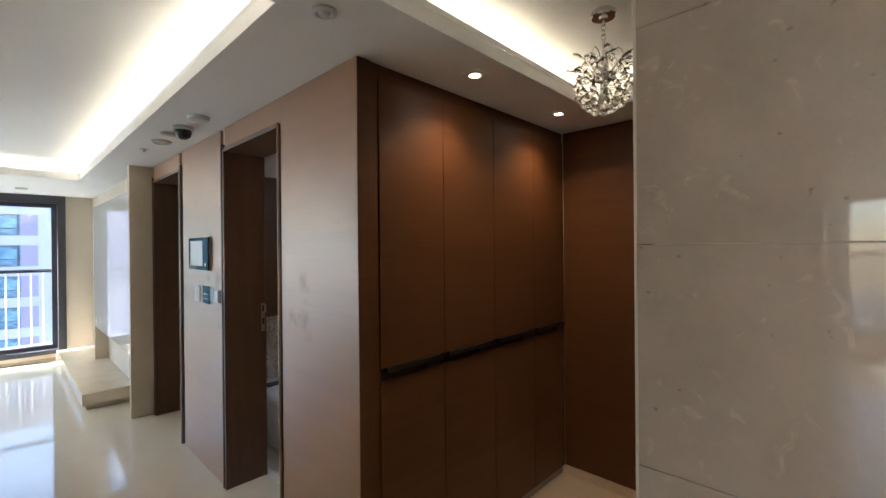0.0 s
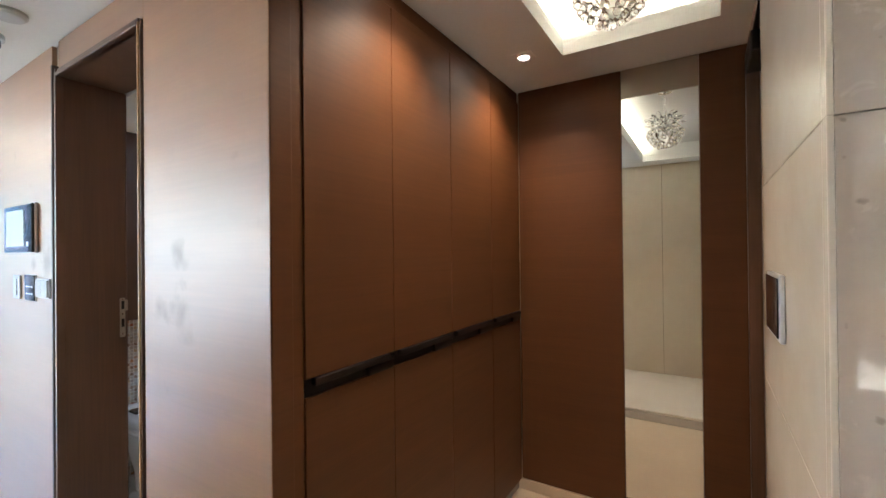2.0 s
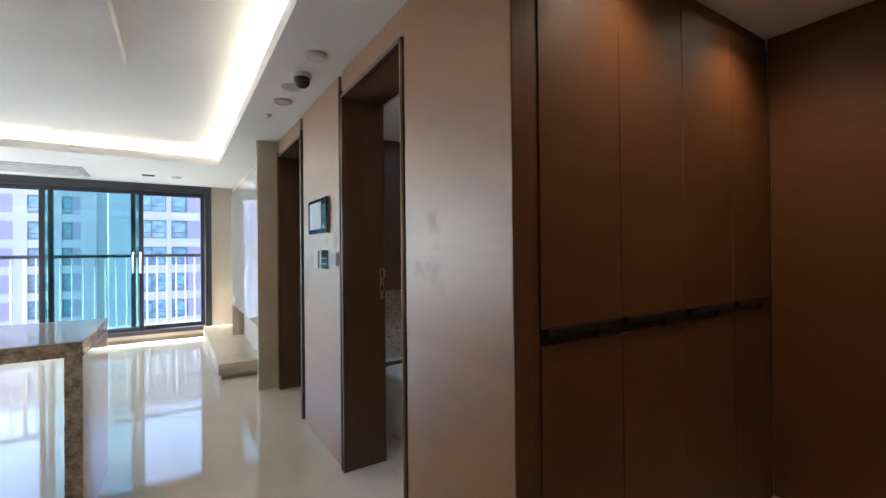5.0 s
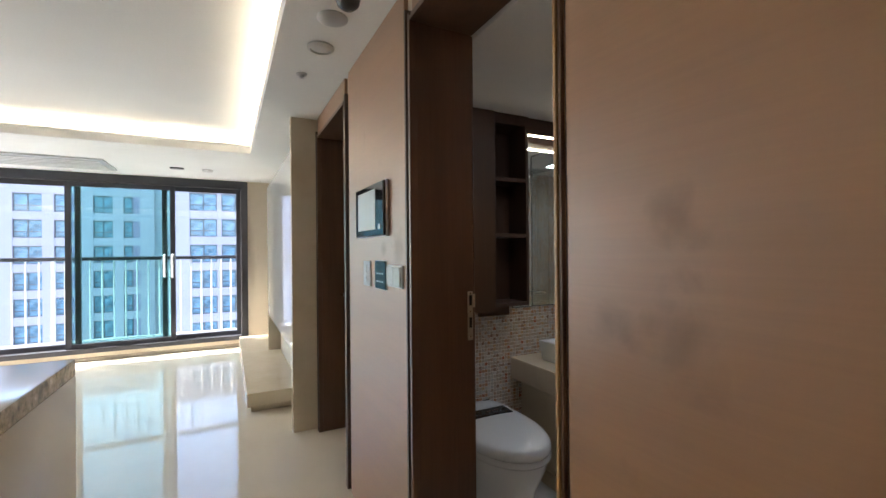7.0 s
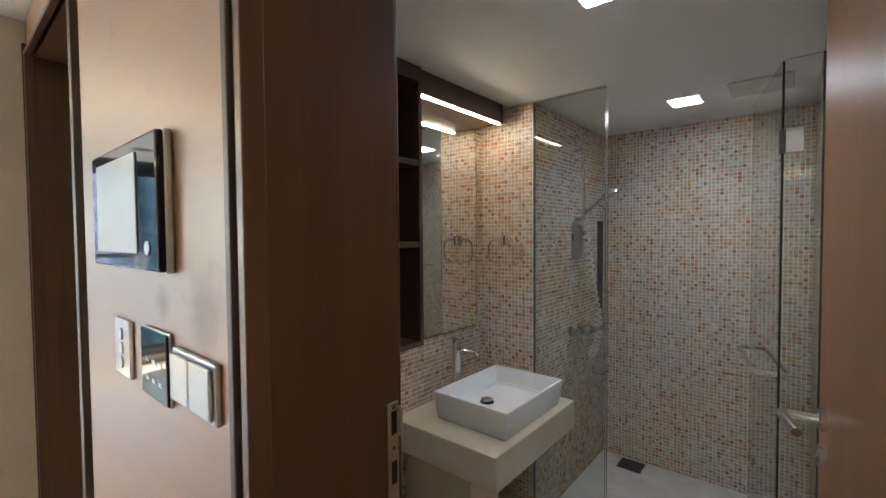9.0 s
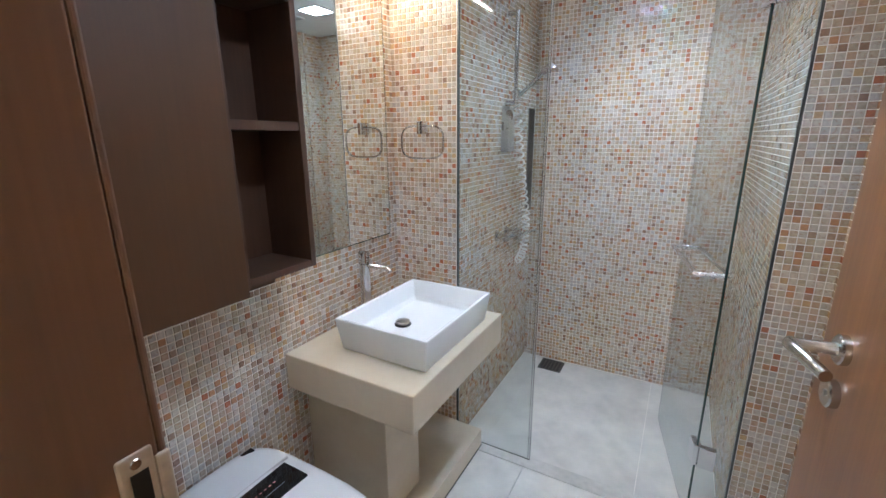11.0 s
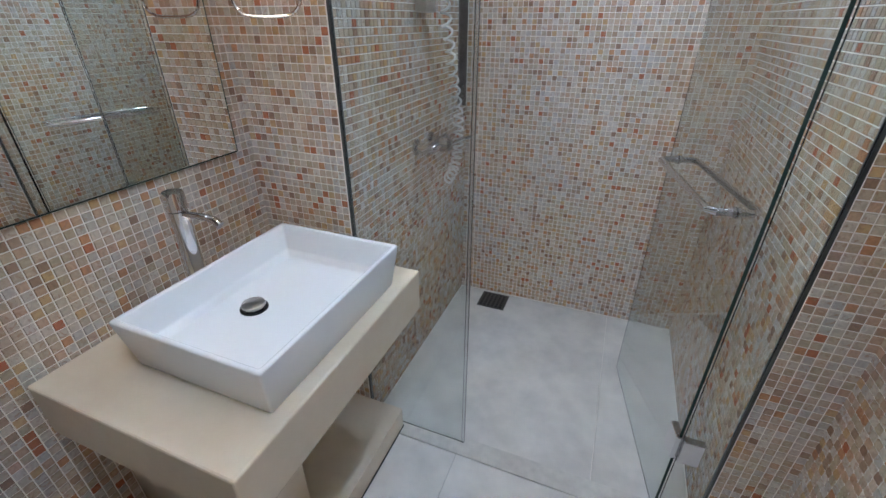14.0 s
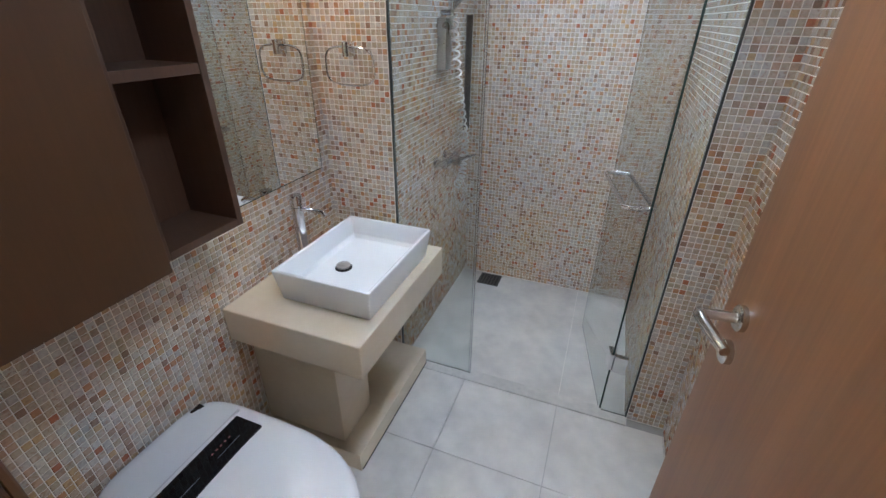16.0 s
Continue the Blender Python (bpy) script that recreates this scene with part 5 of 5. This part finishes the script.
# shower fittings on the side wall
sr = thing("shower_set", (SHX0, 3.45, 0.87), "chrome hand shower on a rail with coiled white hose", "shower")
bm = bmesh.new()
tube(bm, [(-3.17, 3.42, 1.57), (-3.17, 3.42, 2.02)], 0.011, 12)
for z in (1.58, 2.01):
    tube(bm, [(SHX0 + 0.001, 3.42, z), (-3.17, 3.42, z)], 0.012, 12)
part("slide_rail", bm, m_chrome, sr, "", True)
part("soap_tray", rbox(-3.222, -3.175, 3.36, 3.44, 1.33, 1.56, 0.006), m_steel, sr)
bm = bmesh.new()
lathe(bm, [(0.0, -0.02), (0.022, -0.02), (0.022, 0.02), (0.0, 0.02)], pose(-3.165, 3.42, 1.62), 18)
tube(bm, [(-3.165, 3.42, 1.60), (-3.12, 3.42, 1.64), (-3.05, 3.42, 1.70), (-3.01, 3.42, 1.735)], [0.011, 0.010, 0.011, 0.016], 12)
lathe(bm, [(0.0, 0.02), (0.02, 0.018), (0.036, 0.0), (0.038, -0.012), (0.0, -0.014)], mount((-0.35, 0, 0.9), (-2.995, 3.42, 1.735)), 24)
part("hand_shower", bm, m_chrome, sr, "", True)
bm = bmesh.new()
def hose_line(q):
    """The hose hangs from the slider, turns round itself once and coils back to the mixer."""
    if q < 0.62:
        u = q / 0.62
        return Vector((-3.15, 3.395 + 0.225 * u ** 1.2, 1.57 - 0.61 * u))
    u = (q - 0.62) / 0.38
    return Vector((-3.15 + 0.01 * u, 3.62 - 0.02 * u - 0.13 * u ** 3, 0.96 - 0.25 * math.sin(u * math.pi * 0.5)))


pts, N = [], 34 * 14
for i in range(N):
    q = i / (N - 1)
    turns = 14 * q / 0.62 if q < 0.62 else 14 + 11 * (q - 0.62) / 0.38
    a, r = 2 * math.pi * turns, 0.017 if q < 0.62 else 0.02
    way = (hose_line(min(1, q + 0.004)) - hose_line(max(0, q - 0.004))).normalized()
    side = Vector((1, 0, 0))
    pts.append(hose_line(q) + side * math.cos(a) * r + way.cross(side) * math.sin(a) * r)
tube(bm, pts, 0.0046, 6)
part("coiled_hose", bm, m_rubber, sr, "coiled white plastic hose", True)
mx = thing("shower_mixer", (SHX0, 3.40, 0.87), "chrome wall-mounted shower mixer", "mixer")
bm = bmesh.new()
for y in (3.34, 3.48):
    lathe(bm, [(0.0, 0), (0.032, 0), (0.032, 0.008), (0.018, 0.016), (0.018, 0.05), (0.0, 0.05)], mount((1, 0, 0), (SHX0 + 0.001, y, 0.87)), 20)
tube(bm, [(-3.165, 3.315, 0.87), (-3.165, 3.505, 0.87)], 0.024, 16)
part("body", bm, m_chrome, mx, "", True)
bm = bmesh.new()
lathe(bm, [(0.0, 0), (0.027, 0), (0.027, 0.035), (0.018, 0.045), (0.0, 0.046)], mount((1, 0, 0.1), (-3.145, 3.41, 0.87)), 20)
tube(bm, [(-3.11, 3.41, 0.875), (-3.06, 3.41, 0.90), (-3.02, 3.41, 0.915)], [0.010, 0.009, 0.007], 10)
part("lever", bm, m_chrome, mx, "", True)
niche = thing("shower_niche", (SHX0, 3.87, NZ0), "tall narrow recessed niche in the shower wall", "niche")
# backing and side linings much darker than the mosaic round the niche
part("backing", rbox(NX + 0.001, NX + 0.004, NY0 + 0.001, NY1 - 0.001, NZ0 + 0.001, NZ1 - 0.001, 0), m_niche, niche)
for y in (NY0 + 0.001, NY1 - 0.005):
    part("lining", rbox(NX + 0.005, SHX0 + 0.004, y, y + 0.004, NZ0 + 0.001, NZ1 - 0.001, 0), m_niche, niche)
for z in (NZ0 + 0.001, NZ1 - 0.005):
    part("ledge", rbox(NX + 0.005, SHX0 + 0.004, NY0 + 0.006, NY1 - 0.006, z, z + 0.004, 0), m_cream, niche)

drain = thing("floor_drain", (-3.0, 3.84, SFLOOR), "square dark metal shower drain grate", "drain")
part("frame", rbox(-3.075, -2.92, 3.77, 3.915, SFLOOR + 0.0005, SFLOOR + 0.004, 0.001), m_drain, drain)
for i in range(6):
    for j in range(6):
        x, y = -3.063 + i * 0.0225, 3.782 + j * 0.0215
        part("hole", rbox(x, x + 0.014, y, y + 0.013, SFLOOR + 0.0042, SFLOOR + 0.0046, 0), m_black, drain)
ctl = thing("bidet_control", (BX1, 2.5, 0.94), "black glass bidet control panel on mosaic wall", "control panel")
part("panel", rbox(BX1 - 0.025, BX1 - 0.0045, 2.435, 2.61, 0.85, 1.05, 0.004), m_blackgl, ctl)
part("sticker", rbox(BX1 - 0.0258, BX1 - 0.0252, 2.585, 2.60, 0.99, 1.005, 0), m_plastic, ctl)

# ---- floor and wall pieces ----
def floor_tiles(parent_name, x0, x1, y0, y1, z, jx, jy, material):
    parent = bpy.data.objects[parent_name]
    xs = [x0] + [v for v in jx if x0 < v < x1] + [x1]
    ys = [y0] + [v for v in jy if y0 < v < y1] + [y1]
    for a, b in zip(xs, xs[1:]):
        for c, d in zip(ys, ys[1:]):
            part("tile", rbox(a + 0.0012, b - 0.0012, c + 0.0012, d - 0.0012, z - 0.008, z, 0.0008, 1), material, parent)


floor_tiles("floor_bath_bed", BX0 + 0.001, BX1 - 0.001, 1.311, NIB - 0.048, BFLOOR, (-3.315, -2.845, -2.375, -1.905), (1.435, 1.905, 2.375), m_bathfloor)
floor_tiles("floor_shower_bed", SHX0 + 0.004, SHX1 - 0.004, NIB + 0.031, BACK - 0.004, SFLOOR, (-2.375,), (), m_bathfloor)

PITCH, GAP, PROUD = 0.0225, 0.0026, 0.0025


def mosaic(parent_name, origin, u, v, w, h, near, gap=(0, 0, 0, 0)):
    """Small shell tiles over a wall: w along u, h along v; near is the stretch (u0, u1, v0, v1) whose pieces are single objects, gap an opening left bare."""
    parent = bpy.data.objects[parent_name]
    o, u, v = Vector(origin), Vector(u), Vector(v)
    nrm = u.cross(v)
    nu, nv = max(1, round(w / PITCH)), max(1, round(h / PITCH))
    pu, pv = w / nu, h / nv
    hu, hv = (pu - GAP) / 2, (pv - GAP) / 2

    def corners(c, tilt=0.0):
        out = []
        for k, inset in ((0.0, 0.0), (PROUD, 0.0011)):
            for a, b in ((-1, -1), (1, -1), (1, 1), (-1, 1)):
                out.append(c + u * a * (hu - inset) + v * b * (hv - inset) + nrm * (k + (tilt * a if k else 0)))
        return out
    faces = ((4, 5, 6, 7), (0, 1, 5, 4), (1, 2, 6, 5), (2, 3, 7, 6), (3, 0, 4, 7))
    me = bpy.data.meshes.new("tile")
    me.from_pydata([tuple(c) for c in corners(Vector((0, 0, 0)))], [], faces)
    me.materials.append(m_tile_one)
    rng = random.Random(parent_name)
    vs, fs, singles = [], [], 0
    for i in range(nu):
        for j in range(nv):
            cu, cv = (i + 0.5) * pu, (j + 0.5) * pv
            if gap[0] < cu < gap[1] and gap[2] < cv < gap[3]:
                continue
            c = o + u * cu + v * cv
            if near[0] < cu < near[1] and near[2] < cv < near[3] and singles < 300:
                ob = new("tile", me)
                ob.location = c
                ob.parent = parent
                singles += 1
            else:
                n0 = len(vs)
                vs += [tuple(p) for p in corners(c, rng.uniform(-0.0004, 0.0004))]
                fs += [tuple(q + n0 for q in f) for f in faces]
    field = bpy.data.meshes.new("tile_field")
    field.from_pydata(vs, [], fs)
    field.materials.append(m_tile_all)
    ob = new("tile_field", field)
    ob.parent = parent
    tagged(ob, "small glossy shell mosaic tiles in cream and rust", "", "", "stuff")


H = BCEIL - BFLOOR
mosaic("wall_bath_left", (BX0, 1.312, BFLOOR), (0, 1, 0), (0, 0, 1), NIB - 1.312, H, (0.85, 1.3, 0.74, 1.1))
mosaic("wall_bath_right", (BX1, NIB, BFLOOR), (0, -1, 0), (0, 0, 1), NIB - 1.312, H, (0.0, 0.375, 0.75, 1.26))
mosaic("wall_nib_left", (BX0, NIB, BFLOOR), (1, 0, 0), (0, 0, 1), SHX0 - BX0 - 0.002, H, (0.0, 0.34, 0.9, 1.46))
mosaic("wall_nib_right", (SHX1, NIB, BFLOOR), (1, 0, 0), (0, 0, 1), BX1 - SHX1, H, (0.0, 0.2, 0.3, 1.55))
mosaic("wall_shower_back", (SHX0, BACK, SFLOOR), (1, 0, 0), (0, 0, 1), SHX1 - SHX0, BCEIL - SFLOOR, (0.35, 0.85, 0.6, 0.98))
HS = BCEIL - SFLOOR
mosaic("wall_nib_left", (SHX0, NIB + 0.02, SFLOOR), (0, 1, 0), (0, 0, 1), BACK - NIB - 0.02, HS, (0, 0, 0, 0), (NY0 - NIB - 0.03, NY1 - NIB - 0.01, NZ0 - SFLOOR - 0.01, NZ1 - SFLOOR + 0.01))
mosaic("wall_nib_right", (SHX1, BACK, SFLOOR), (0, -1, 0), (0, 0, 1), BACK - NIB - 0.02, HS, (0, 0, 0, 0))
